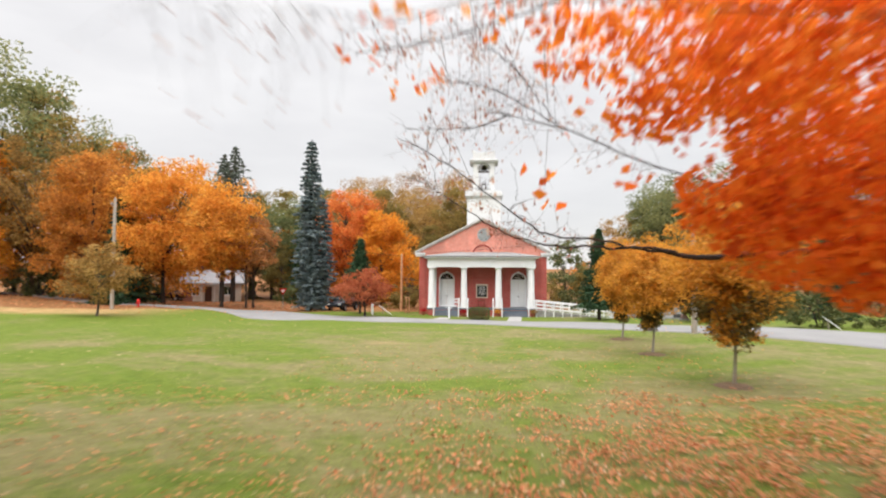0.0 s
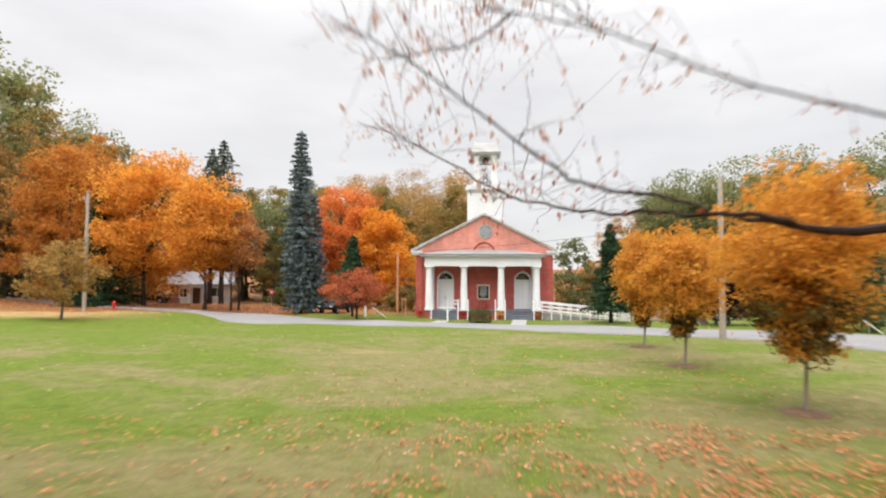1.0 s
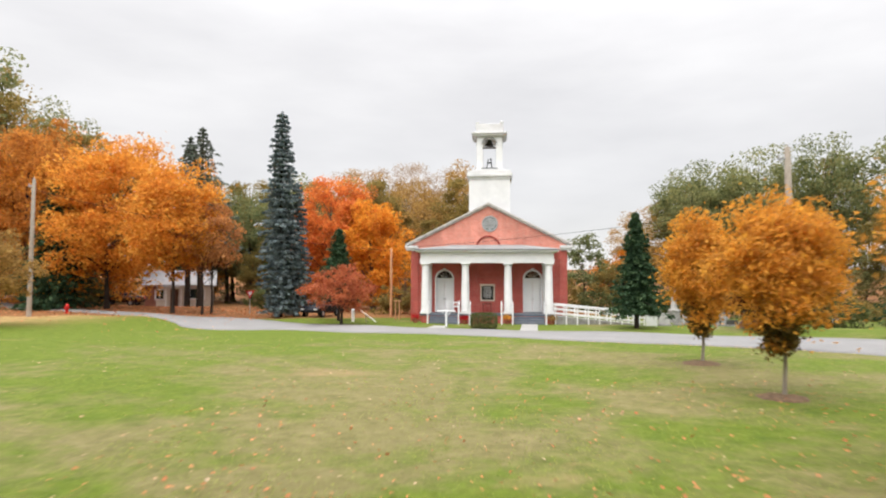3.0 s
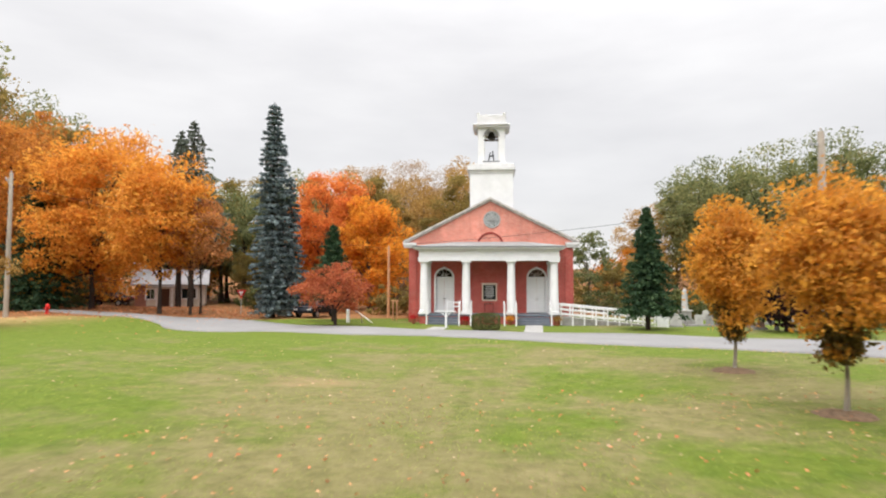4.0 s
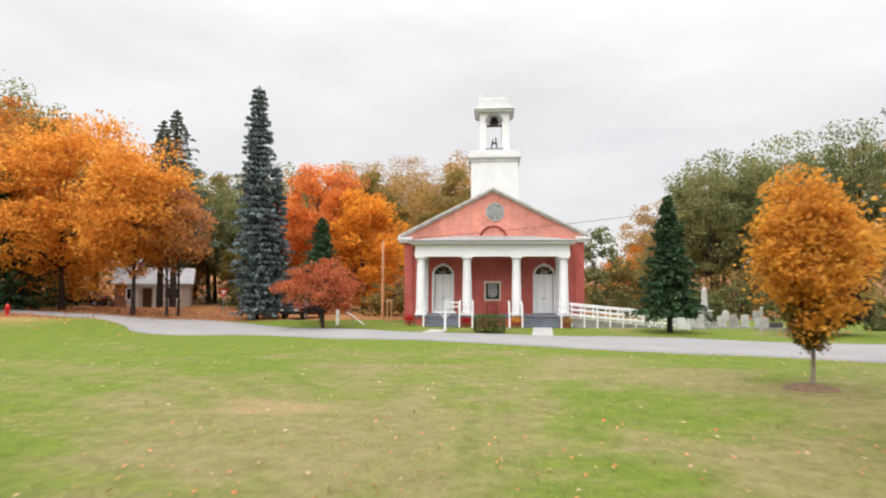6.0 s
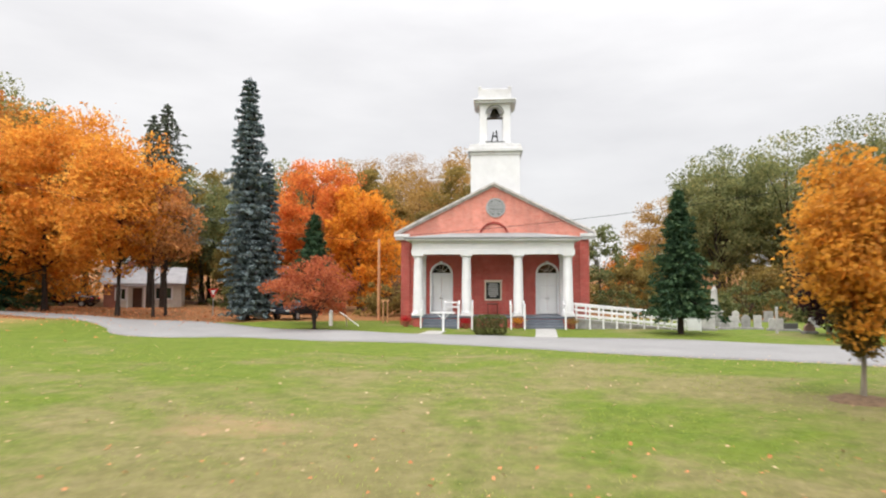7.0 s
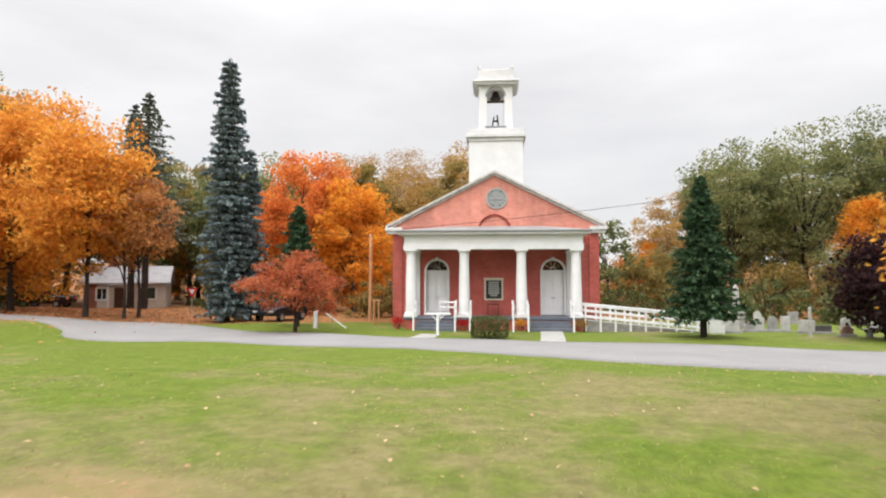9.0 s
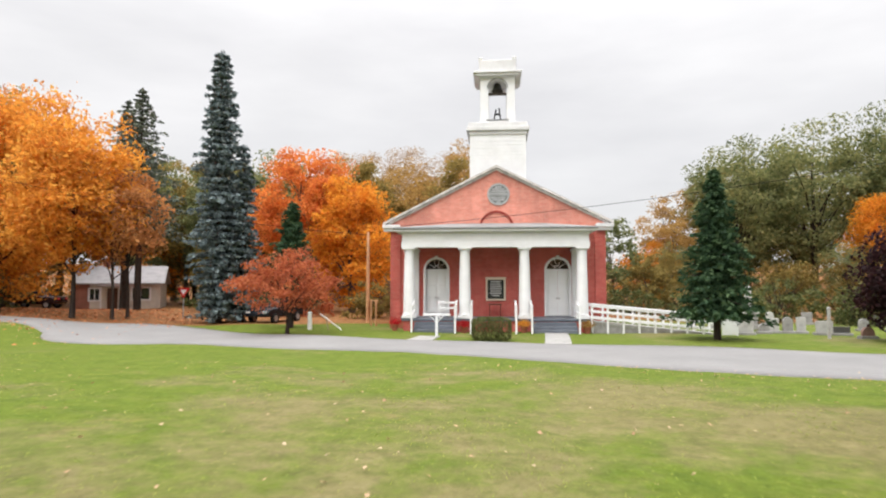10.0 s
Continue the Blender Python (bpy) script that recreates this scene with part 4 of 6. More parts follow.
def conifer(name, at, h, radius, z0, whorls, arms, each, needle, material, label, seed, trunk_r=0.2, droop=0.35, shape=0.8, bark=None, group="", width=0.3, tuck=0.0):
    """A trunk with whorls of drooping boughs, each set with sprays of needles."""
    rng = np.random.default_rng(seed)
    tree = thing(name, label, "tree", (at[0], at[1], on(*at)), group=group)
    g = Geo().tube([(0, 0, -0.25), (0.02, 0.01, h * 0.4), (0, 0.03, h * 0.8), (0, 0, h)], [trunk_r * 1.3, trunk_r * 0.8, trunk_r * 0.35, 0.02], 8)
    pts, axes = [], []
    for k in range(whorls):
        u = (k + 0.5) / whorls
        z = z0 + (h - z0) * u
        reach = radius * (1 - u) ** shape * (0.82 + 0.36 * rng.random()) * (1 - tuck * max(0.0, 0.3 - u) / 0.3) + 0.12
        n = max(4, int(arms * (0.55 + 0.45 * (1 - u))))
        turn = rng.random() * 6.28
        for j in range(n):
            a = turn + 6.283 * (j + 0.7 * rng.random()) / n
            ln = reach * (0.5 + 0.7 * rng.random())
            d = np.array([math.cos(a), math.sin(a), 0.0])
            sag = droop * (0.6 + 0.7 * rng.random()) * (1.15 - 0.8 * u)
            m = max(4, int(each * (0.35 + 0.65 * ln / radius)))
            s = rng.random(m) ** 0.7
            q = d * (s * ln)[:, None]
            q[:, 2] += z - sag * ln * s + 0.22 * sag * ln * s ** 3
            wide = (rng.random(m) - 0.5) * width * ln * (1.15 - s) * 2
            q += np.array([-d[1], d[0], 0.0]) * wide[:, None]
            q[:, 2] -= np.abs(rng.normal(size=m)) * 0.07 * (1 + ln * 0.3)
            pts.append(q)
            ax = np.tile(d, (m, 1))
            ax[:, 2] -= sag * 0.9
            ax += np.array([-d[1], d[0], 0.0]) * (np.sign(wide) * 0.55)[:, None]
            axes.append(ax)
            if k % 2 == 0 and j % 2 == 0:
                e = d * ln * 0.8
                g.tube([(0, 0, z), (e[0] * 0.5, e[1] * 0.5, z - sag * ln * 0.42), (e[0], e[1], z - sag * ln * 0.68)], [0.045 * (1 - u) + 0.012, 0.025 * (1 - u) + 0.008, 0.006], 4)
    m = 26
    tip = rng.normal(size=(m, 3)) * np.array([0.07, 0.07, 0.0])
    tip[:, 2] = h - 0.7 * rng.random(m)
    pts.append(tip)
    axes.append(np.tile([0.0, 0.0, 1.0], (m, 1)) + rng.normal(size=(m, 3)) * 0.4)
    part("trunk", g, bark or BARK_DARK, tree, smooth=True)
    v, f = leaves(np.concatenate(pts), needle, rng, aspect=0.42, lift=0.6, axis=np.concatenate(axes), fold=0.12)
    crown = new("crown", array_mesh("crown", v, f, material))
    crown.parent = tree
    return tree


# young trees on the lawn with their mulch rings
def build_mulch(x, y, r, seed):
    rng = np.random.default_rng(seed)
    n, rings = 40, 5
    v, f = [(x, y, on(x, y) + 0.1)], []
    for k in range(1, rings + 1):
        for s in range(n):
            a = 6.283 * s / n
            q = r * k / rings * (1 + 0.13 * noise.noise((math.cos(a) * 1.5 + seed, math.sin(a) * 1.5, 0)) + 0.05 * rng.normal() * (k == rings))
            px, py = x + q * math.cos(a), y + q * math.sin(a)
            v.append((px, py, on(px, py) + (0.09 * (1 - (k / rings) ** 2) - (0.03 if k == rings else 0)) + 0.012 * rng.normal() * (k < rings)))
    for s in range(n):
        f.append((0, 1 + s, 1 + (s + 1) % n))
    for k in range(rings - 1):
        for s in range(n):
            a, b = 1 + k * n + s, 1 + k * n + (s + 1) % n
            f.append((a, a + n, b + n, b))
    single("mulch_ring", Geo().add(v, f), MULCH, "round bed of brown mulch under a young tree", "mulch bed", "mulch rings", smooth=True)


YOUNG = (
    (7.75, -37.9, 5.75, 1.88, 1.7, -0.2, "full amber young maple with green-brown lower leaves darkened as shade"),
    (7.3, -30.65, 4.85, 1.32, 1.5, 0.16, "round amber young maple on a thin trunk"),
    (7.34, -24.85, 4.9, 1.1, 1.35, 0.16, "egg-shaped amber young maple on a thin trunk"),
)
for k, (x, y, h, w, z0, egg, lab) in enumerate(YOUNG):
    young = broadleaf("young_maple", (x, y), h, w, w, z0, 200, 84, 0.6, 0.115, L_YOUNG, lab, 20 + k, 0.055, BARK_PALE, 22, egg=egg, hollow=0.25, lumpy=0.4, group="young maples on the lawn", scatter=90)
    # greener leaves low in the crown, with its inner shade painted into them
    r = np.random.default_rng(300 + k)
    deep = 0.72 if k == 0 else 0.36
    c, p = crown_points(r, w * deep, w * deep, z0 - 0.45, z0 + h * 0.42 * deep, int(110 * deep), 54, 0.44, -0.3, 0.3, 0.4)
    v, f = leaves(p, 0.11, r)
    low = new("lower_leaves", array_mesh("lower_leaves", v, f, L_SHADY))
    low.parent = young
    tagged(low, "olive lower leaves, darkened to suggest crown shade")
    build_mulch(x, y, 0.66, 3 + k)
broadleaf("young_maple", (-28.6, -13.0), 5.5, 2.3, 2.3, 1.0, 130, 46, 0.72, 0.17, L_TAN, "spreading tan brown young maple by the verge", 31, 0.09, BARK, 16, egg=0.25, hollow=0.3, group="young maples on the lawn")

# conifers
conifer("blue_spruce", (-17.55, 4.6), 17.5, 1.85, 0.6, 40, 16, 58, 0.32, N_BLUE, "tall narrow blue-grey spruce by the road", 41, 0.24, droop=0.3, shape=0.42, width=0.38, tuck=0.35)
conifer("blue_spruce", (-16.4, 5.6), 11.6, 1.35, 0.6, 27, 13, 42, 0.33, N_BLUE, "shorter blue-grey spruce beside a taller one", 49, 0.18, droop=0.32, shape=0.5, width=0.32, tuck=0.5)
conifer("pine", (-31.7, 19.0), 20.1, 4.5, 8.0, 30, 10, 46, 0.36, N_PINE, "tall grey-green pine with sweeping boughs", 42, 0.26, droop=0.42, shape=0.8, group="pair of pines")
conifer("pine", (-33.4, 19.6), 19.3, 3.9, 8.0, 29, 10, 44, 0.36, N_PINE, "tall grey-green pine with sweeping boughs", 43, 0.26, droop=0.42, shape=0.8, group="pair of pines")
conifer("fir", (10.0, -4.3), 7.75, 1.75, 1.2, 34, 15, 54, 0.24, N_GREEN, "dense dark green fir beside the ramp", 44, 0.13, droop=0.3, shape=0.78, width=0.36)
conifer("fir", (-11.7, 1.6), 7.3, 1.75, 2.0, 30, 14, 40, 0.24, N_GREEN, "slim dark green fir behind a small maple", 45, 0.1, droop=0.3, shape=0.7, width=0.36)
conifer("fir", (-37.2, 3.7), 11.4, 2.9, 0.3, 30, 13, 46, 0.4, N_GREEN, "dark green fir among the maples", 46, 0.18, droop=0.36, shape=0.7)
conifer("fir", (-24.0, 25.0), 13.5, 2.9, 0.5, 28, 12, 36, 0.4, N_GREEN, "dark green fir at the wood's edge", 47, 0.18, droop=0.36, shape=0.6)
conifer("fir", (33.0, 3.0), 10.0, 2.8, 0.4, 24, 12, 28, 0.4, N_GREEN, "dark green fir beyond the graveyard", 48, 0.18, droop=0.36, shape=0.6)

# maples along the far side
broadleaf("small_maple", (-10.3, -3.2), 4.1, 2.5, 2.4, 1.15, 115, 52, 0.6, 0.16, L_RUST, "small wide rust-red maple beside the road", 51, 0.11, BARK_DARK, 18, egg=0.35, hollow=0.3)
broadleaf("red_maple", (-17.6, 22.0), 14.9, 4.7, 4.4, 2.0, 180, 110, 1.6, 0.29, L_RED, "tall red-orange maple at the wood's edge", 52, 0.32, BARK, 16, egg=-0.12, hollow=0.4, lumpy=0.2)
broadleaf("orange_maple", (-12.6, 20.5), 12.2, 4.0, 3.9, 0.6, 150, 110, 1.5, 0.29, L_ORANGE, "broad golden orange maple beside the church", 53, 0.28, BARK, 16, hollow=0.4)
broadleaf("golden_maple", (-26.0, 2.8), 12.7, 3.7, 4.0, 3.0, 170, 110, 1.45, 0.26, L_GOLD, "golden orange maple with a dark forked trunk", 54, 0.15, BARK_DARK, 22, hollow=0.4, scatter=60)
broadleaf("golden_maple", (-33.8, 6.0), 15.8, 5.9, 5.6, 1.0, 250, 120, 1.7, 0.28, L_GOLD, "tall full golden orange maple", 55, 0.2, BARK_DARK, 22, egg=0.0, hollow=0.4, scatter=60)
broadleaf("amber_maple", (-42.5, 7.5), 17.2, 5.6, 5.4, 0.6, 210, 110, 1.7, 0.29, L_AMBER, "tall brown-orange maple by the verge", 56, 0.34, BARK_DARK, 18, hollow=0.4, scatter=50)
broadleaf("brown_maple", (-23.65, 3.2), 9.8, 3.1, 2.9, 3.3, 70, 40, 1.0, 0.24, L_BROWN, "thin brown-leaved maple with a bare trunk", 57, 0.1, BARK_DARK, 14, hollow=0.3)
broadleaf("brown_maple", (-23.4, 4.4), 9.2, 2.8, 2.6, 3.4, 60, 40, 0.95, 0.24, L_BROWN, "thin brown-leaved maple with a bare trunk", 58, 0.1, BARK_DARK, 14, hollow=0.3)
broadleaf("purple_maple", (18.6, -3.8), 5.0, 2.3, 2.3, 0.4, 170, 56, 0.8, 0.2, L_PURPLE, "dark purple-leaved maple by the graveyard", 59, 0.13, BARK_DARK, 16, egg=0.2, hollow=0.3)
broadleaf("orange_maple", (30.5, 33.0), 4.6, 2.6, 2.6, 0.4, 80, 60, 1.3, 0.28, L_OLIVE, "olive brown maple under taller trees", 60, 0.2, BARK_DARK, 14)
broadleaf("orange_maple", (15.5, 34.0), 6.6, 2.6, 2.6, 0.6, 60, 50, 1.1, 0.3, L_AMBER, "low brown-orange maple behind the church", 61, 0.16, BARK_DARK, 12)
broadleaf("olive_tree", (11.2, 26.0), 8.6, 2.4, 2.4, 1.2, 60, 44, 1.0, 0.3, L_GREEN, "olive green tree beside the church", 62, 0.16, BARK, 14)
broadleaf("olive_tree", (13.9, 24.0), 5.0, 2.1, 2.1, 0.3, 60, 44, 0.9, 0.28, L_OLIVE, "low olive shrub-like tree beside the church", 63, 0.12, BARK, 12)

# woodland: a few grown trees and their copies
WOOD = {
    "green": broadleaf("woodland_tree", (28.5, 41.0), 18.6, 5.0, 4.8, 3.2, 105, 128, 1.9, 0.29, L_GREEN, "tall dull green woodland tree with open crown", 71, 0.32, BARK_DARK, 22, egg=-0.1, hollow=0.35, group="woodland trees"),
    "olive": broadleaf("woodland_tree", (-20.0, 52.0), 18.0, 5.2, 5.0, 2.0, 80, 170, 2.2, 0.32, L_OLIVE, "tall olive brown woodland tree with full crown", 72, 0.34, BARK, 14, hollow=0.4, group="woodland trees"),
    "tan": broadleaf("woodland_tree", (-12.0, 54.0), 17.5, 5.0, 4.8, 2.0, 84, 130, 2.0, 0.3, L_TAN, "tan brown woodland tree, half bare", 73, 0.34, BARK, 18, hollow=0.35, group="woodland trees"),
    "bare": broadleaf("woodland_tree", (-14.0, 62.0), 19.0, 5.2, 5.0, 3.0, 96, 130, 2.0, 0.22, L_HAZE, "tall half-bare woodland tree with grey-tan leaves paled like haze", 75, 0.3, BARK_PALE, 26, egg=-0.05, hollow=0.3, group="woodland trees"),
    "orange": broadleaf("woodland_tree", (-48.0, 14.0), 15.5, 4.8, 4.8, 1.0, 120, 110, 1.9, 0.31, L_ORANGE, "orange-leaved woodland tree at the wood's edge", 74, 0.3, BARK_DARK, 14, hollow=0.4, group="woodland trees"),
}
EAST_WOOD = [
    ("green", 37.3, 42, 1.18), ("green", 30.5, 45, 1.1), ("orange", 40.5, 34, 0.8), ("green", 46, 40, 1.24), ("green", 41, 52, 1.05), ("tan", 21.0, 42, 0.76), ("green", 56, 36, 1.3), ("olive", 52, 50, 1.2),
    ("green", 64, 28, 1.2), ("green", 33, 50, 0.95), ("olive", 26.5, 46, 0.82), ("olive", 38, 33, 0.36), ("green", 34, 30, 0.36), ("green", 45, 31, 0.4), ("olive", 35, 58, 1.0), ("olive", 44, 60, 1.05),
    ("olive", 49, 31, 0.8), ("tan", 37.5, 37, 0.27), ("orange", 19.6, 41, 0.52), ("green", 54, 22, 0.95), ("olive", 62, 10, 1.1), ("green", 44, 14, 0.7),
    ("olive", 50, 2, 0.9), ("green", 58, -8, 1.0), ("olive", 66, -20, 1.1), ("green", 20, 38, 0.4), ("olive", 17.8, 33, 0.32),
]
NORTH_WOOD = [
    ("tan", -5.0, 54, 1.2), ("olive", -3.5, 44, 0.98), ("tan", -9.5, 44, 1.0), ("olive", -15.5, 46, 0.98), ("bare", -20, 62, 1.1), ("bare", -8, 64, 1.1),
    ("bare", -2.5, 66, 1.1), ("bare", -14, 68, 1.16), ("tan", -17, 57, 1.12), ("olive", -21.5, 36, 0.72), ("green", -23.6, 31, 0.88), ("orange", -7.0, 30, 0.5),
    ("olive", -7.5, 36, 0.62), ("orange", -22, 27, 0.5),
]
NORTH_WEST_WOOD = [
    ("bare", -25.5, 64, 1.08), ("tan", -24, 58, 1.12), ("olive", -26, 48, 0.98), ("green", -27.5, 32, 0.78), ("green", -31.5, 33, 0.8), ("olive", -36, 36, 0.9),
    ("green", -40, 30, 0.95), ("olive", -46, 28, 1.0), ("green", -56.5, 28, 1.36), ("green", -37, 40, 0.9), ("olive", -42, 44, 1.0), ("olive", -33, 42, 0.95),
    ("orange", -51, 24, 0.75), ("orange", -30, 37, 0.75), ("orange", -40, 38, 0.8), ("olive", -28, 27, 0.42),
]
WEST_WOOD = [
    ("tan", -53, 22, 1.2), ("green", -62.2, 15, 1.7), ("olive", -58, 22, 1.5), ("orange", -60, 8, 1.3), ("tan", -52, 10, 1.05), ("olive", -57, 1, 1.0),
    ("green", -70, -2, 1.4), ("orange", -64, -8, 0.9), ("olive", -72, -14, 1.2), ("olive", -45, 20, 1.05), ("orange", -46, 17, 0.6), ("orange", -57, 14, 0.8),
    ("orange", -47, 12, 0.5), ("orange", -43, 14, 0.34), ("orange", -53, 4, 0.6),
]
# trees out of view; the first two are added to shade the near lawn
UNSEEN_SOUTH_TREES = [
    ("orange", -7.6, -58.4, 1.2), ("olive", -15.0, -54.5, 1.1), ("green", -80, -30, 1.5), ("olive", -76, -48, 1.3), ("green", 72, -40, 1.3), ("olive", 74, -60, 1.3),
    ("orange", -50, -80, 1.1), ("olive", -30, -95, 1.3), ("green", -10, -100, 1.3), ("orange", 12, -96, 1.2), ("olive", 34, -92, 1.3), ("green", 55, -84, 1.3),
    ("olive", -68, -68, 1.3),
]
rng = random.Random(8)
for kind, x, y, s in EAST_WOOD + NORTH_WOOD + NORTH_WEST_WOOD + WEST_WOOD + UNSEEN_SOUTH_TREES:
    a, w = rng.uniform(0, 360), rng.uniform(0.92, 1.1)
    copy_thing(WOOD[kind], pose(x, y, on(x, y), 0, 0, a) @ Matrix.Diagonal((s * w, s * w, s, 1)))

# low growth that closes the wood's edge
def build_brush(name, at, rx, ry, h, n, leaf, material, label, seed):
    r = np.random.default_rng(seed)
    ob = thing(name, label, "shrub", (at[0], at[1], on(*at)), group="wood's edge shrubs")
    c, p = crown_points(r, rx, ry, -h * 0.35, h, n, 44, 0.7, 0.1, 0.3, 0.4)
    p = p[p[:, 2] > 0.02]
    for k in range(9):
        a = 6.283 * k / 9
        e = (rx * 0.55 * math.cos(a), ry * 0.55 * math.sin(a), h * (0.5 + 0.3 * r.random()))
        part("stem", Geo().tube([(0.1 * math.cos(a), 0.1 * math.sin(a), -0.1), (e[0] * 0.5, e[1] * 0.5, e[2] * 0.6), e], [0.035, 0.025, 0.008], 5), BARK_DARK, ob)
    v, f = leaves(p, leaf, r)
    new("foliage", array_mesh("foliage", v, f, material)).parent = ob


WEST_BRUSH = [
    (-48, 18, 4.0, 2.4, 5.0, L_BROWN, "russet brown undergrowth under tall trees"),
    (-52, 12, 4.0, 2.4, 3.0, L_GREEN, "dull green undergrowth under tall trees"),
    (-21.5, 14, 3.0, 2.2, 2.6, L_BUSH, "dark undergrowth behind the spruce"),
    (-15.0, 14, 3.0, 2.0, 2.4, L_RUST, "russet undergrowth at the wood's edge"),
    (-8.8, 12, 2.4, 2.0, 2.6, L_OLIVE, "brown-green undergrowth beside the church"),
    (-44.5, 12.5, 3.2, 2.0, 4.2, L_BUSH, "dark green undergrowth below the golden maples"),
    (-39.8, 13.2, 2.5, 1.8, 3.6, L_BUSH, "dark green undergrowth below the golden maples"),
    (-49.5, 8.5, 3.4, 2.0, 4.2, L_BUSH, "dark green undergrowth below the golden maples"),
    (-57, 20, 4.0, 2.2, 3.6, L_BUSH, "dark undergrowth under tall trees"),
]
NORTH_WEST_BRUSH = [
    (-26.5, 26, 2.6, 2.0, 3.0, L_OLIVE, "brown-green undergrowth beside the house"),
    (-47, 26, 4.6, 2.2, 5.0, L_OLIVE, "brown-green undergrowth under tall trees"),
    (-53, 32, 5.0, 2.2, 6.0, L_BUSH, "dark undergrowth under tall trees"),
    (-60, 38, 6.0, 2.2, 7.0, L_OLIVE, "brown-green undergrowth under tall trees"),
    (-67, 30, 6.0, 2.2, 6.0, L_BUSH, "dark undergrowth under tall trees"),
    (-45, 34, 4.6, 2.2, 5.0, L_BUSH, "dark undergrowth behind the house"),
    (-51, 27, 4.0, 2.2, 4.0, L_OLIVE, "brown-green undergrowth under tall trees"),
    (-36, 36, 4.5, 2.2, 4.4, L_BUSH, "dark undergrowth behind the house"),
    (-28, 34, 4.0, 2.2, 4.0, L_BUSH, "dark undergrowth behind the house"),
]
EAST_BRUSH = [
    (9.4, 24, 2.2, 2.0, 3.6, L_OLIVE, "brown-green undergrowth beside the church"),
    (13.0, 31, 3.0, 2.0, 4.2, L_BUSH, "dark undergrowth behind the church"),
    (11.5, 20, 2.4, 2.0, 2.4, L_BUSH, "dark undergrowth beside the church"),
    (17, 24, 3.4, 2.2, 2.4, L_GREEN, "dull green undergrowth behind the graves"),
    (23, 24, 3.6, 2.2, 2.6, L_GREEN, "dull green undergrowth behind the graves"),
    (29.5, 22, 3.6, 2.2, 2.8, L_OLIVE, "brown-green undergrowth behind the graves"),
    (36.5, 18, 3.8, 2.2, 2.8, L_BUSH, "dark undergrowth behind the graves"),
    (43, 8, 3.8, 2.6, 3.0, L_RUST, "russet undergrowth at the wood's edge"),
    (25.5, 1.0, 2.6, 2.0, 2.6, L_BUSH, "dark shrubs beyond the graveyard"),
    (24.2, -11.5, 2.8, 1.8, 3.4, L_BUSH, "dark shrubs beyond the road"),
    (28.6, -13.0, 2.8, 1.8, 3.8, L_BUSH, "dark shrubs beyond the road"),
    (33.0, -14.0, 3.0, 1.8, 3.6, L_BUSH, "dark shrubs beyond the road"),
    (15.5, 13.5, 3.0, 1.6, 3.0, L_BUSH, "dark shrubs beyond the graveyard"),
    (20.5, 13.0, 3.2, 1.6, 3.6, L_BUSH, "dark shrubs beyond the graveyard"),
    (26.0, 11.8, 3.2, 1.6, 3.0, L_BUSH, "dark shrubs beyond the graveyard"),
    (31.0, 9.0, 3.0, 1.6, 2.2, L_OLIVE, "brown-green shrubs beyond the graveyard"),
    (18.0, 20.0, 3.4, 2.0, 5.2, L_SHADY, "dark olive understorey behind the graves"),
    (23.5, 20.5, 3.6, 2.0, 6.0, L_SHADY, "dark olive understorey behind the graves"),
    (29.0, 19.5, 3.6, 2.0, 5.6, L_SHADY, "dark olive understorey behind the graves"),
    (34.5, 18.0, 3.6, 2.0, 5.0, L_SHADY, "dark olive understorey behind the graves"),
    (40.0, 15.0, 3.8, 2.0, 5.4, L_SHADY, "dark olive understorey behind the graves"),
    (46.0, 10.0, 4.0, 2.0, 5.4, L_SHADY, "dark olive understorey behind the graves"),
    (16.6, 11.0, 2.6, 1.4, 2.6, L_BUSH, "dark shrubs beyond the graveyard"),
    (24.0, 9.6, 2.6, 1.4, 2.4, L_BUSH, "dark shrubs beyond the graveyard"),
    (29.5, 12.6, 2.2, 1.6, 4.2, L_OLIVE, "yellow-olive shrub beyond the graveyard"),
]
for k, (x, y, rx, ry, h, m, lab) in enumerate(WEST_BRUSH + NORTH_WEST_BRUSH + EAST_BRUSH):
    build_brush("shrub", (x, y), rx, ry, h, 46, 0.24, m, lab, 120 + k)


def build_hedge_bush():
    r = np.random.default_rng(90)
    ob = thing("clipped_bush", "clipped dark green bush before the church", "bush", (-0.15, -4.9, on(-0.15, -4.9)))
    n = 5200
    u = r.random((n, 3)) * 2 - 1
    k = np.argmax(np.abs(u), axis=1)
    shell = r.random(n) < 0.8
    u[np.arange(n)[shell], k[shell]] = np.sign(u[np.arange(n)[shell], k[shell]]) * (0.86 + 0.18 * r.random(shell.sum()))
    lim = (np.abs(u) ** 5).sum(1) ** 0.2
    u /= np.maximum(lim, 1.0)[:, None]
    p = u * np.array([0.88, 0.62, 0.5]) + np.array([0, 0, 0.52]) + r.normal(size=(n, 3)) * 0.025
    p = p[p[:, 2] > 0.02]
    v, f = leaves(p, 0.075, r)
    new("foliage", array_mesh("foliage", v, f, L_BUSH)).parent = ob
    for k in range(8):
        a = 6.283 * k / 8
        part("stem", Geo().tube([(0.15 * math.cos(a), 0.1 * math.sin(a), -0.05), (0.4 * math.cos(a), 0.3 * math.sin(a), 0.4), (0.6 * math.cos(a), 0.42 * math.sin(a), 0.75)], [0.03, 0.02, 0.008], 5), BARK_DARK, ob)


build_hedge_bush()


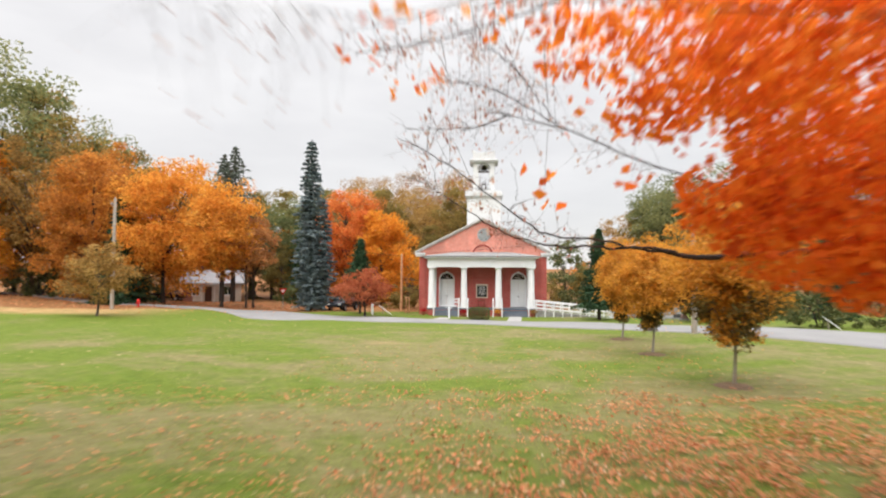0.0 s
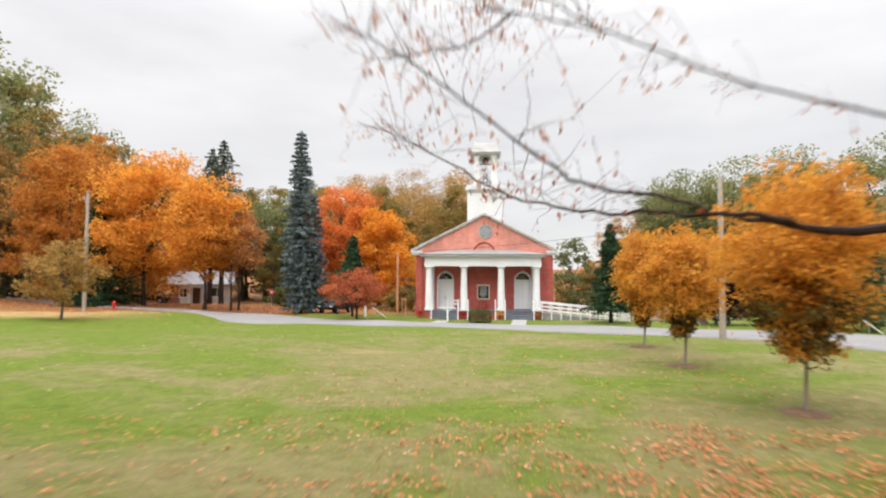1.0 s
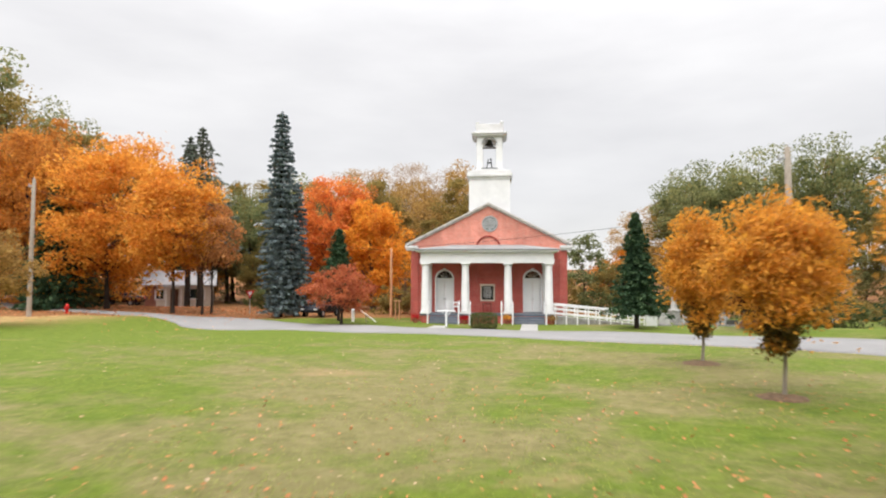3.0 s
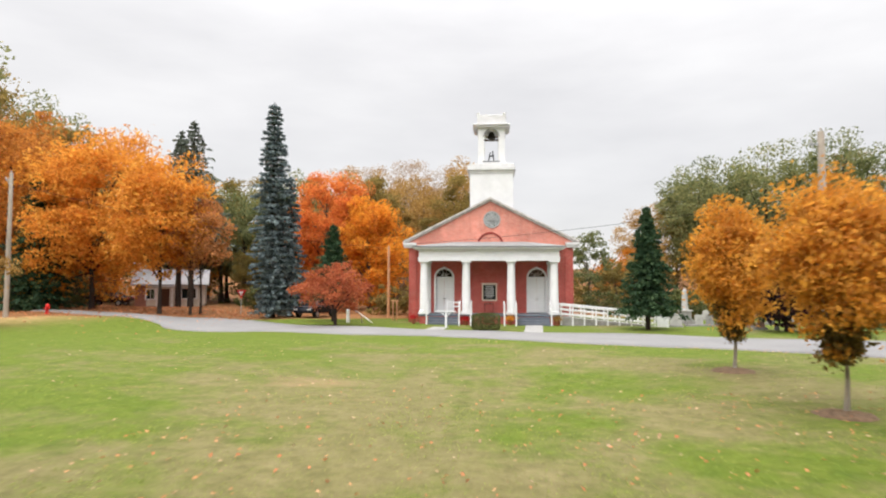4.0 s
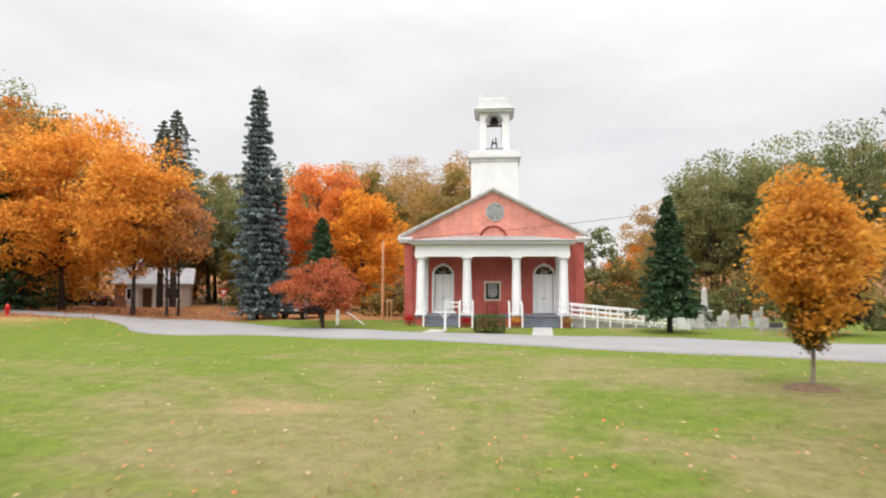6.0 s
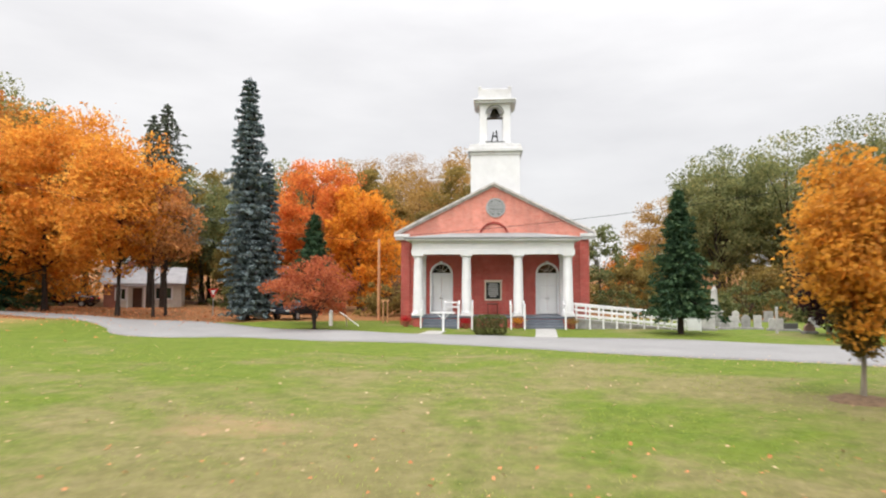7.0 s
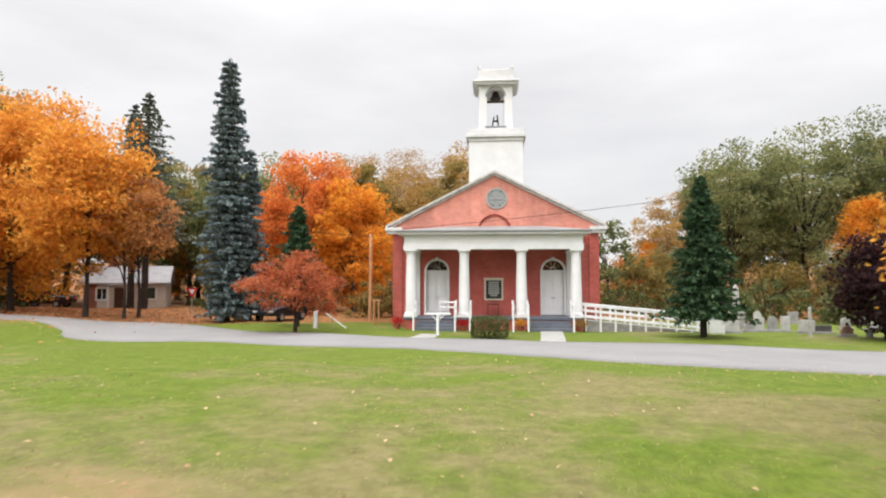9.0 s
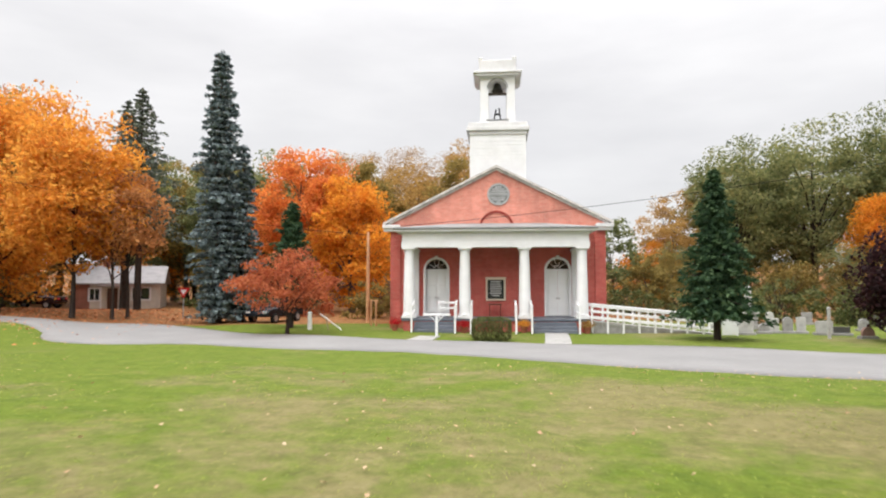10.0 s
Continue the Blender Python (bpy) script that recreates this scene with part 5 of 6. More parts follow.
# the maple that overhangs the start of the way
def build_overhanging_maple():
    r = np.random.default_rng(77)
    base = (9.2, -48.2)
    z = on(*base)
    tree = thing("flame_maple", "large flame-orange maple with low overhanging limbs", "tree", (base[0] - 0.5, base[1] - 0.35, z - 0.06))
    g = Geo()
    g.tube([(0, 0, -0.3), (0.02, 0, 0.4), (-0.1, 0.05, 2.2), (-0.25, 0.0, 4.2), (-0.2, -0.2, 6.5), (0.1, -0.2, 9.0), (0.2, 0.1, 11.5)], [0.52, 0.36, 0.31, 0.27, 0.19, 0.11, 0.03], 12)
    bx, by = base

    def limb(pts, r0, r1, sides=7):
        g = Geo()
        q = spline([(x - bx, y - by, h - z) for x, y, h in pts], 5 * len(pts))
        m = len(q)
        wob = r.normal(size=(m, 3)) * 0.012
        wob[0] = 0
        g.tube([tuple(p) for p in q + wob], [r0 + (r1 - r0) * (k / (m - 1)) ** 0.8 for k in range(m)], sides)
        part("limb", g, BARK_DARK, tree, smooth=True)
        return q

    tips = []
    # the low limb across the view, its fork and its twigs
    low = limb([(9.0, -48.1, 3.1), (7.35, -46.3, 3.65), (5.39, -45.6, 3.64), (4.36, -45.93, 3.58), (3.63, -46.13, 3.72)], 0.09, 0.034)
    tips.append(limb([(3.63, -46.13, 3.72), (2.74, -46.22, 3.73), (1.9, -46.09, 3.77), (1.25, -45.6, 3.97), (1.0, -45.25, 4.0)], 0.028, 0.005, 6))
    fork = limb([(4.36, -45.93, 3.58), (3.24, -46.11, 3.75), (2.53, -46.67, 3.84), (1.84, -47.15, 3.86), (1.2, -47.27, 4.22), (0.23, -47.4, 4.93), (-0.3, -47.3, 5.25)], 0.028, 0.005, 6)
    tips.append(fork)
    limb([(1.2, -47.27, 4.22), (1.27, -47.25, 4.42), (1.3, -47.2, 4.62), (1.22, -47.1, 5.0)], 0.006, 0.002, 5)
    limb([(0.72, -47.33, 4.57), (0.76, -47.3, 4.75), (0.8, -47.3, 4.95)], 0.005, 0.002, 5)
    # the higher limb
    tips.append(limb([(8.9, -48.2, 3.5), (7.1, -46.71, 4.13), (5.44, -46.09, 4.62), (3.88, -45.65, 5.16), (2.4, -45.42, 5.87), (1.25, -45.25, 6.25), (0.6, -44.9, 6.45)], 0.032, 0.005))
    tips.append(limb([(2.2, -45.4, 5.93), (1.5, -45.4, 6.4), (0.8, -45.5, 6.7), (0.0, -45.6, 6.8)], 0.014, 0.004, 5))
    tips.append(limb([(8.9, -48.3, 5.2), (6.5, -49.0, 6.1), (4.2, -49.0, 6.7), (2.2, -48.2, 7.2), (0.6, -47.4, 7.3)], 0.05, 0.007))
    tips.insert(0, limb([(1.25, -45.25, 6.25), (0.7, -44.2, 6.3), (0.0, -43.6, 6.4), (-1.0, -42.8, 6.6)], 0.02, 0.004, 5))
    tips.insert(0, limb([(2.2, -48.2, 7.15), (0.8, -47.0, 7.2), (-0.4, -46.3, 7.2), (-1.5, -45.7, 7.3)], 0.018, 0.004, 5))
    tips.insert(0, limb([(1.25, -45.6, 3.97), (0.3, -44.9, 4.6), (-0.3, -43.8, 5.1), (-0.9, -42.9, 5.5)], 0.014, 0.003, 5))
    tips.insert(0, limb([(2.2, -45.4, 5.93), (1.8, -45.3, 6.5), (1.4, -45.2, 7.1), (0.8, -45.0, 7.7), (0.2, -44.8, 8.2)], 0.011, 0.003, 5))
    tips.insert(0, limb([(4.2, -49.0, 6.7), (2.9, -47.9, 7.2), (1.7, -46.8, 7.9), (0.6, -46.0, 8.2)], 0.022, 0.004, 5))
    tips.append(limb([(8.9, -48.3, 4.4), (7.2, -50.2, 4.9), (5.6, -51.4, 5.2), (3.8, -51.8, 5.2)], 0.07, 0.012))
    tips.append(limb([(9.0, -48.3, 3.5), (7.4, -49.3, 3.9), (6.0, -49.6, 4.2), (4.8, -49.8, 4.4)], 0.06, 0.012))
    for k in range(12):
        a = 6.283 * k / 12 + 0.2
        hh = 4.5 + 5.0 * r.random()
        ln = 3.2 + 1.4 * r.random()
        if abs(a - 3.14) < 0.9 and hh < 6.5:
            continue
        limb([(bx - 0.1, by, hh), (bx + ln * 0.5 * math.cos(a), by + ln * 0.5 * math.sin(a), hh + 0.9), (bx + ln * math.cos(a), by + ln * math.sin(a), hh + 1.3)], 0.07, 0.012, 6)
    part("trunk", g, BARK_DARK, tree, "dark trunk with long low limbs", smooth=True)
    # fine twigs
    g = Geo()
    twig_ends = []
    for q in tips[:11]:
        for k in range(54):
            i = int(len(q) * (0.3 + 0.68 * r.random()))
            s = q[min(i, len(q) - 1)]
            d = r.normal(size=3) * np.array([0.7, 0.55, 0.6]) + np.array([-0.4, 0.1, 0.15])
            d /= np.linalg.norm(d)
            ln = 0.16 + 0.48 * r.random()
            e = s + d * ln
            if e[2] + z < 3.2 + 0.48 * (e[1] + by + 47.3) and r.random() < 0.65:
                continue
            m = s + d * ln * 0.5 + r.normal(size=3) * 0.05
            g.tube([tuple(s), tuple(m), tuple(e)], [0.0036, 0.0026, 0.0012], 4)
            twig_ends += [m, e, s + d * ln * 0.75]
    # long hanging shoots with dry leaves, off the upper limbs
    shoot_leaves = []
    starts = np.concatenate([q[len(q) // 3:] for q in tips[:10]])
    for k in range(1100):
        s = starts[r.integers(len(starts))]
        gy = r.uniform(-47.4, -43.6)
        lowest = max(4.1, 3.15 + 0.48 * (gy + 47.3))
        goal = np.array([r.uniform(-1.1, 2.6) - bx, gy - by, lowest + (8.3 - lowest) * r.random() ** 0.75 - z])
        d = goal - s
        ln = np.linalg.norm(d)
        if ln > 1.5 or ln < 0.2:
            continue
        m = s + d * 0.5 + np.array([0, 0, 0.06 + 0.08 * ln]) + r.normal(size=3) * 0.05
        e = goal - np.array([0, 0, 0.12 * ln])
        g.tube([tuple(s), tuple(m), tuple(e)], [0.0042, 0.003, 0.0012], 4)
        for j in range(2 + int(7 * r.random())):
            u = 0.3 + 0.7 * r.random()
            p = s * (1 - u) ** 2 + 2 * m * u * (1 - u) + e * u * u
            shoot_leaves.append(p + r.normal(size=3) * 0.05 - np.array([0, 0, 0.05]))
    tagged(part("twig_spray", g, BARK, tree, "fine bare twigs"), kind="stuff")
    p = np.array(shoot_leaves)
    v, f = leaves(p, 0.095, r, aspect=0.5, axis=np.tile([0.0, 0.0, -1.0], (len(p), 1)), fold=0.3)
    dry = new("dry_leaves", array_mesh("dry_leaves", v, f, L_DRY))
    dry.parent = tree
    tagged(dry, "thin pinkish-tan dry leaves on hanging shoots")
    # bunches of orange leaves that hang singly at the rim
    reach = limb([(2.2, -48.2, 7.2), (0.8, -48.4, 7.05), (-0.3, -48.3, 6.75), (-1.3, -48.2, 6.65)], 0.012, 0.003, 5)
    hang = []
    for x, y, h, top in ((-0.45, -48.2, 5.8, 6.8), (-0.1, -48.3, 5.85, 6.85), (-0.75, -48.3, 6.3, 6.75), (-1.22, -48.2, 6.3, 6.68), (1.34, -51.0, 4.0, 5.3), (2.15, -50.9, 4.1, 5.3), (0.9, -48.3, 6.6, 7.1), (1.6, -48.2, 6.7, 7.2), (0.4, -50.9, 5.0, 5.4)):
        part("twig", Geo().tube([(x - bx, y - by, top - z), (x - bx + 0.04, y - by, (top + h) / 2 - z), (x - bx, y - by, h - z)], [0.004, 0.003, 0.0015], 4), BARK, tree)
        hang.append(np.array([x - bx, y - by, h - z]) + r.normal(size=(7, 3)) * np.array([0.07, 0.07, 0.10]))
    hang = np.concatenate(hang)
    # dense foliage in overlapping masses
    pts = []
    full = [(4.55, -50.4, 4.95, 1.25, 1.3, 1.15, 2600), (5.6, -49.4, 4.5, 1.2, 1.4, 1.2, 2300), (5.9, -50.5, 5.6, 1.5, 1.4, 1.1, 2200), (7.4, -49.0, 4.6, 1.5, 1.8, 1.4, 2200), (4.4, -51.6, 6.0, 1.3, 1.2, 0.8, 1500), (7.2, -51.0, 5.0, 1.6, 1.5, 1.6, 2000), (6.2, -48.6, 6.8, 2.2, 2.2, 1.3, 2200), (8.8, -48.2, 8.6, 3.4, 3.4, 2.4, 4200), (9.4, -46.6, 6.4, 2.6, 2.6, 1.8, 2400), (11.0, -49.6, 6.0, 2.8, 2.8, 2.2, 2600), (9.0, -47.5, 10.8, 2.4, 2.4, 1.6, 1800), (5.2, -48.0, 5.2, 1.1, 0.9, 0.9, 2600)]
    edge = [(3.15, -51.5, 5.0, 0.62, 0.8, 0.6, 380), (5.35, -48.9, 3.55, 0.85, 1.2, 0.6, 900), (3.6, -50.3, 6.2, 1.3, 1.3, 0.8, 620), (3.55, -50.1, 4.0, 0.8, 0.8, 0.55, 620), (2.3, -51.3, 5.3, 0.75, 0.7, 0.5, 130), (2.2, -50.6, 6.1, 0.8, 0.7, 0.5, 150), (2.85, -51.0, 4.95, 0.65, 0.6, 0.45, 260), (3.4, -51.0, 5.6, 0.8, 0.8, 0.6, 560)]
    fringe = [(2.75, -49.5, 5.15, 0.6, 0.5, 0.42, 420), (2.05, -49.8, 5.75, 0.75, 0.6, 0.42, 260), (1.55, -50.3, 5.6, 0.5, 0.6, 0.4, 70), (3.2, -49.8, 5.9, 0.9, 0.7, 0.5, 600), (4.3, -48.0, 5.9, 0.85, 0.7, 0.5, 1100), (5.1, -47.8, 4.35, 0.85, 0.8, 0.55, 1200), (4.5, -49.6, 3.6, 0.8, 0.9, 0.5, 700), (5.6, -50.0, 3.5, 0.9, 0.9, 0.6, 800), (3.9, -50.3, 3.6, 0.75, 0.6, 0.5, 800), (4.75, -50.2, 3.3, 0.65, 0.6, 0.45, 700), (3.25, -50.3, 3.9, 0.5, 0.5, 0.28, 200)]
    for cx, cy, cz, rx, ry, rz, n in full + edge + fringe:
        d = r.normal(size=(n, 3))
        d /= np.linalg.norm(d, axis=1, keepdims=True)
        q = d * (0.35 + 0.65 * r.random(n) ** 0.5)[:, None]
        keep = np.array([noise.noise((p[0] * 2.4 + cx, p[1] * 2.4 + cy, p[2] * 2.4 + cz)) for p in q]) > -0.1
        q = q[keep] * np.array([rx, ry, rz]) + np.array([cx, cy, cz])
        pts.append(q)
    p = np.concatenate(pts) - np.array([bx, by, z])
    # ragged edge towards the open lawn
    q = limb([(3.8, -51.8, 5.2), (2.4, -51.7, 5.35), (1.1, -52.0, 5.3), (0.0, -52.3, 5.05)], 0.014, 0.003, 5)
    bare = limb([(0.0, -52.3, 5.05), (-0.35, -52.6, 5.0), (-0.75, -52.9, 4.9), (-1.2, -53.1, 4.85)], 0.004, 0.0015, 4)
    g = Geo()
    ends = []
    for k in range(46):
        a = bare[r.integers(3, len(bare))]
        b = a + r.normal(size=3) * np.array([0.16, 0.12, 0.13]) - np.array([0, 0, 0.2 + 0.4 * (k % 3 == 0)])
        g.tube([tuple(a), tuple((a + b) / 2 + r.normal(size=3) * 0.02), tuple(b)], [0.0018, 0.0014, 0.0008], 3)
        ends.append(b)
    tagged(part("twig_spray", g, BARK, tree, "fine grey twigs"), kind="stuff")
    ends = np.array(ends)
    v, f = leaves(ends, 0.05, r, aspect=0.45, axis=np.tile([0.0, 0.0, -1.0], (len(ends), 1)))
    new("dry_leaves", array_mesh("dry_leaves", v, f, L_DRY)).parent = tree
    strays = q[6 + (np.arange(30) % (len(q) - 6))] + r.normal(size=(30, 3)) * 0.09
    few = r.normal(size=(170, 3)) * np.array([0.95, 0.9, 0.8]) + np.array([2.7 - bx, -50.4 - by, 5.6 - z])
    p = np.concatenate([p, few])
    # keep the air over the path open
    wx, wz = p[:, 0] + bx, p[:, 2] + z
    p = p[~((wx < 2.4) & (wz < 4.6)) & ~((wx < 1.3))]
    p = np.concatenate([p, strays, hang])
    v, f = leaves(p, 0.124, r, aspect=0.72, lift=0.1)
    new("crown", array_mesh("crown", v, f, L_FLAME)).parent = tree
    ends = np.array(twig_ends)
    ends = ends[r.random(len(ends)) < 0.42]
    ends[:, 2] -= 0.05
    v, f = leaves(ends, 0.058, r, aspect=0.5, axis=np.tile([0.0, 0.0, -1.0], (len(ends), 1)))
    sparse = new("sparse_leaves", array_mesh("sparse_leaves", v, f, L_RUST))
    sparse.parent = tree
    tagged(sparse, "few curled rust-brown leaves on bare twigs")


build_overhanging_maple()

# ---- things round the church ----


def build_pole(name, at, h, r, label, arm=True, wood=None):
    ob = thing(name, label, "utility pole", (at[0], at[1], on(*at)), group="utility poles")
    part("shaft", Geo().tube([(0, 0, -0.4), (0.01, 0, h * 0.5), (0, 0.01, h - 0.03), (0, 0.01, h)], [r * 1.15, r, r * 0.8, r * 0.7], 12), wood or POLE_WOOD, ob, smooth=True)
    if arm:
        part("bracket", Geo().box(-0.42, -0.02, -0.04, 0.04, h - 0.52, h - 0.44).tube([(-0.35, 0, h - 0.5), (-0.08, 0, h - 0.9)], 0.02, 5), GALV, ob, bevel=0.008)
        for x, zz in ((-0.36, h - 0.44), (0.0, h)):
            part("insulator", Geo().lathe([(0.02, 0), (0.05, 0.02), (0.03, 0.06), (0.055, 0.08), (0.03, 0.13), (0.015, 0.16)], x, 0, zz, 10), STONE_PALE, ob, smooth=True)
    return ob


build_pole("utility_pole", (-33.0, -4.2), 10.0, 0.15, "tall pale weathered wooden utility pole")
build_pole("utility_pole", (12.7, -19.7), 8.45, 0.15, "weathered wooden utility pole by the road")
build_pole("utility_pole", (-8.5, 7.6), 6.1, 0.115, "slim pale orange wooden pole by the wood", False, TIMBER)
build_pole("utility_pole", (33.0, -6.5), 11.2, 0.15, "weathered wooden utility pole beyond the graveyard")


def build_wire(a, b, sag, r=0.014):
    n = 24
    pts = []
    for k in range(n + 1):
        u = k / n
        pts.append((a[0] + (b[0] - a[0]) * u, a[1] + (b[1] - a[1]) * u, a[2] + (b[2] - a[2]) * u - 4 * sag * u * (1 - u)))
    single("overhead_wire", Geo().tube(pts, r, 5), DARK_IRON, "thin black overhead wire", "wire", "overhead wires")


build_wire((33.0, -6.5, 10.4), (-5.6, 1.72, 5.5), 0.75)
build_wire((-33.0, -4.2, 9.4), (-8.5, 7.6, 5.5), 0.7)


def build_yield_sign():
    x, y = -21.2, 7.25
    ob = thing("yield_sign", "red and white triangular road sign on a steel post", "road sign", (x, y, on(x, y)), 8)
    part("post", Geo().box(-0.03, 0.03, -0.02, 0.02, -0.3, 2.0), GALV, ob, bevel=0.005)
    tri = [(-0.42, 2.1), (0.42, 2.1), (0.0, 1.37)]

    def ring(s):
        cx, cz = 0.0, 1.857
        return [(cx + (px - cx) * s, cz + (pz - cz) * s) for px, pz in tri]

    part("plate", Geo().prism(ring(1.0), -0.035, -0.022), RED_PAINT, ob, "red triangular plate")
    part("inner_triangle", Geo().prism(ring(0.5), -0.041, -0.036), WHITE, ob)


build_yield_sign()


def build_hydrant(x, y):
    ob = thing("fire_hydrant", "red fire hydrant at the lawn's edge", "fire hydrant", (x, y, on(x, y)))
    part("barrel", Geo().lathe([(0.17, -0.1), (0.17, 0.04), (0.12, 0.06), (0.115, 0.5), (0.15, 0.52), (0.15, 0.57), (0.13, 0.6), (0.1, 0.7), (0.04, 0.75), (0.035, 0.8)], sides=14), RED_PAINT, ob, smooth=True)
    for s in (-1, 1):
        part("outlet", Geo().tube([(s * 0.1, 0, 0.42), (s * 0.2, 0, 0.42)], [0.055, 0.06], 10), RED_PAINT, ob)
    part("outlet", Geo().tube([(0, -0.1, 0.38), (0, -0.22, 0.38)], [0.07, 0.08], 10), RED_PAINT, ob)


build_hydrant(-32.3, -1.2)


def build_house():
    x0, x1, y0, y1 = -42.3, -34.9, 25.0, 31.0
    gz = on(-36, 25)
    ob = thing("house", "low beige house with pale grey roof", "house", (-39.9, 22.3, gz), 24)
    w, d, eave, ridge = x1 - x0, y1 - y0, 2.5, 4.1
    win = ((4.9, 6.4, 0.95, 2.05), (1.2, 2.0, 0.9, 1.95))
    door = (2.7, 3.6)
    cuts = [0, 1.2, 2.0, 2.7, 3.6, 4.9, 6.4, w]
    for a, b in zip(cuts, cuts[1:]):
        hole = next(((z0, z1) for wa, wb, z0, z1 in win if wa == a), (0.0, 2.05) if a == door[0] else None)
        if hole is None:
            part("wall_section", Geo().box(a, b, 0, 0.2, -0.3, eave), BRICK_HOUSE if a < 2 else SIDING, ob)
        else:
            if hole[0] > 0:
                part("wall_section", Geo().box(a, b, 0, 0.2, -0.3, hole[0]), SIDING, ob)
            part("wall_section", Geo().box(a, b, 0, 0.2, hole[1], eave), SIDING, ob)
    part("side_wall", Geo().box(0, 0.2, 0.2, d, -0.3, eave), BRICK_HOUSE, ob)
    part("side_wall", Geo().box(w - 0.2, w, 0.2, d, -0.3, eave).add([(w - 0.2, 0.0, eave), (w - 0.2, d, eave), (w - 0.2, d / 2, ridge), (w, 0.0, eave), (w, d, eave), (w, d / 2, ridge)], [(0, 1, 2), (5, 4, 3), (0, 3, 4, 1), (1, 4, 5, 2), (2, 5, 3, 0)]), SIDING, ob)
    part("rear_wall", Geo().box(0.2, w - 0.2, d - 0.2, d, -0.3, eave), SIDING, ob)
    for s in (0, 1):
        ya, yb = (-0.3, d / 2) if s == 0 else (d + 0.3, d / 2)
        part("roof", Geo().add([(-0.4, ya, eave - 0.1), (w + 0.4, ya, eave - 0.1), (w + 0.4, yb, ridge + 0.05), (-0.4, yb, ridge + 0.05), (-0.4, ya, eave + 0.06), (w + 0.4, ya, eave + 0.06), (w + 0.4, yb, ridge + 0.21), (-0.4, yb, ridge + 0.21)],
             [(3, 2, 1, 0), (4, 5, 6, 7), (0, 1, 5, 4), (1, 2, 6, 5), (2, 3, 7, 6), (3, 0, 4, 7)]), ROOF_PALE, ob, "pale grey roof slope")
    for a, b, z0, z1 in win:
        wd = part("window", Geo().box(a - 0.16, b + 0.16, -0.05, 0.0, z0 - 0.14, z0).box(a - 0.16, b + 0.16, -0.05, 0.0, z1, z1 + 0.14).box(a - 0.16, a, -0.05, 0.0, z0, z1).box(b, b + 0.16, -0.05, 0.0, z0, z1), WHITE, ob, "white-framed window", bevel=0.01)
        part("pane", Geo().box(a, b, 0.08, 0.1, z0, z1), GLASS, wd)
        part("glazing_bar", Geo().box((a + b) / 2 - 0.03, (a + b) / 2 + 0.03, 0.04, 0.08, z0, z1), WHITE, wd)
    part("door", Geo().box(door[0], door[1], 0.05, 0.1, 0.0, 2.05), painted("brown_door_paint", (0.10, 0.05, 0.035), 0.5, 0.12), ob)
    part("porch_post", Geo().box(2.3, 2.42, -1.3, -1.18, -0.3, 2.2), WHITE, ob, bevel=0.01)
    part("porch_post", Geo().box(3.9, 4.02, -1.3, -1.18, -0.3, 2.2), WHITE, ob, bevel=0.01)
    part("porch_roof", Geo().box(2.0, 4.3, -1.5, -0.5, 2.2, 2.32), ROOF_PALE, ob, bevel=0.02)
    part("chimney", Geo().box(1.8, 2.4, d / 2 - 0.3, d / 2 + 0.3, ridge - 0.2, ridge + 0.9), BRICK_HOUSE, ob, bevel=0.02)


build_house()


def build_car(at, turn, paint, label):
    ob = thing("car", label, "car", (at[0], at[1], on(*at)), turn, group="parked cars")
    side = [(-2.15, 0.42), (-2.2, 0.72), (-1.95, 0.92), (-1.1, 1.0), (-0.55, 1.42), (0.75, 1.45), (1.5, 1.02), (2.1, 0.95), (2.2, 0.6), (2.1, 0.36)]
    part("body", Geo().prism([(x, z if z < 1.1 else 1.02) for x, z in side], -0.86, 0.86), paint, ob, bevel=0.06, smooth=True)
    part("cabin", Geo().add([(-1.05, -0.8, 1.0), (1.45, -0.8, 1.0), (0.75, -0.62, 1.45), (-0.5, -0.62, 1.45), (-1.05, 0.8, 1.0), (1.45, 0.8, 1.0), (0.75, 0.62, 1.45), (-0.5, 0.62, 1.45)], [(0, 1, 2, 3), (7, 6, 5, 4), (0, 4, 5, 1), (1, 5, 6, 2), (2, 6, 7, 3), (3, 7, 4, 0)]), GLASS, ob, "dark car windows", bevel=0.03)
    part("roof", Geo().box(-0.5, 0.75, -0.62, 0.62, 1.452, 1.48), paint, ob, bevel=0.01)
    for x in (-1.35, 1.35):
        for y in (-0.8, 0.8):
            w = part("wheel", Geo().tube([(x, y - 0.11, 0.32), (x, y + 0.11, 0.32)], 0.32, 18), RUBBER, ob)
            part("rim", Geo().tube([(x, y - 0.125, 0.32), (x, y + 0.125, 0.32)], 0.19, 14), GALV, w)
    for y in (-0.6, 0.6):
        part("headlight", Geo().box(-2.215, -2.15, y - 0.16, y + 0.16, 0.66, 0.78), STONE_PALE, ob, bevel=0.01)
        part("tail_light", Geo().box(2.14, 2.21, y - 0.14, y + 0.14, 0.74, 0.86), RED_PAINT, ob, bevel=0.01)


build_car((-38.5, 15.5), 8, painted("dark_red_car_paint", (0.035, 0.012, 0.012), 0.25, 0.08, 0.2), "dark red parked car by the house")
build_car((-14.5, 6.6), 78, CAR_DARK, "black parked car under the trees")


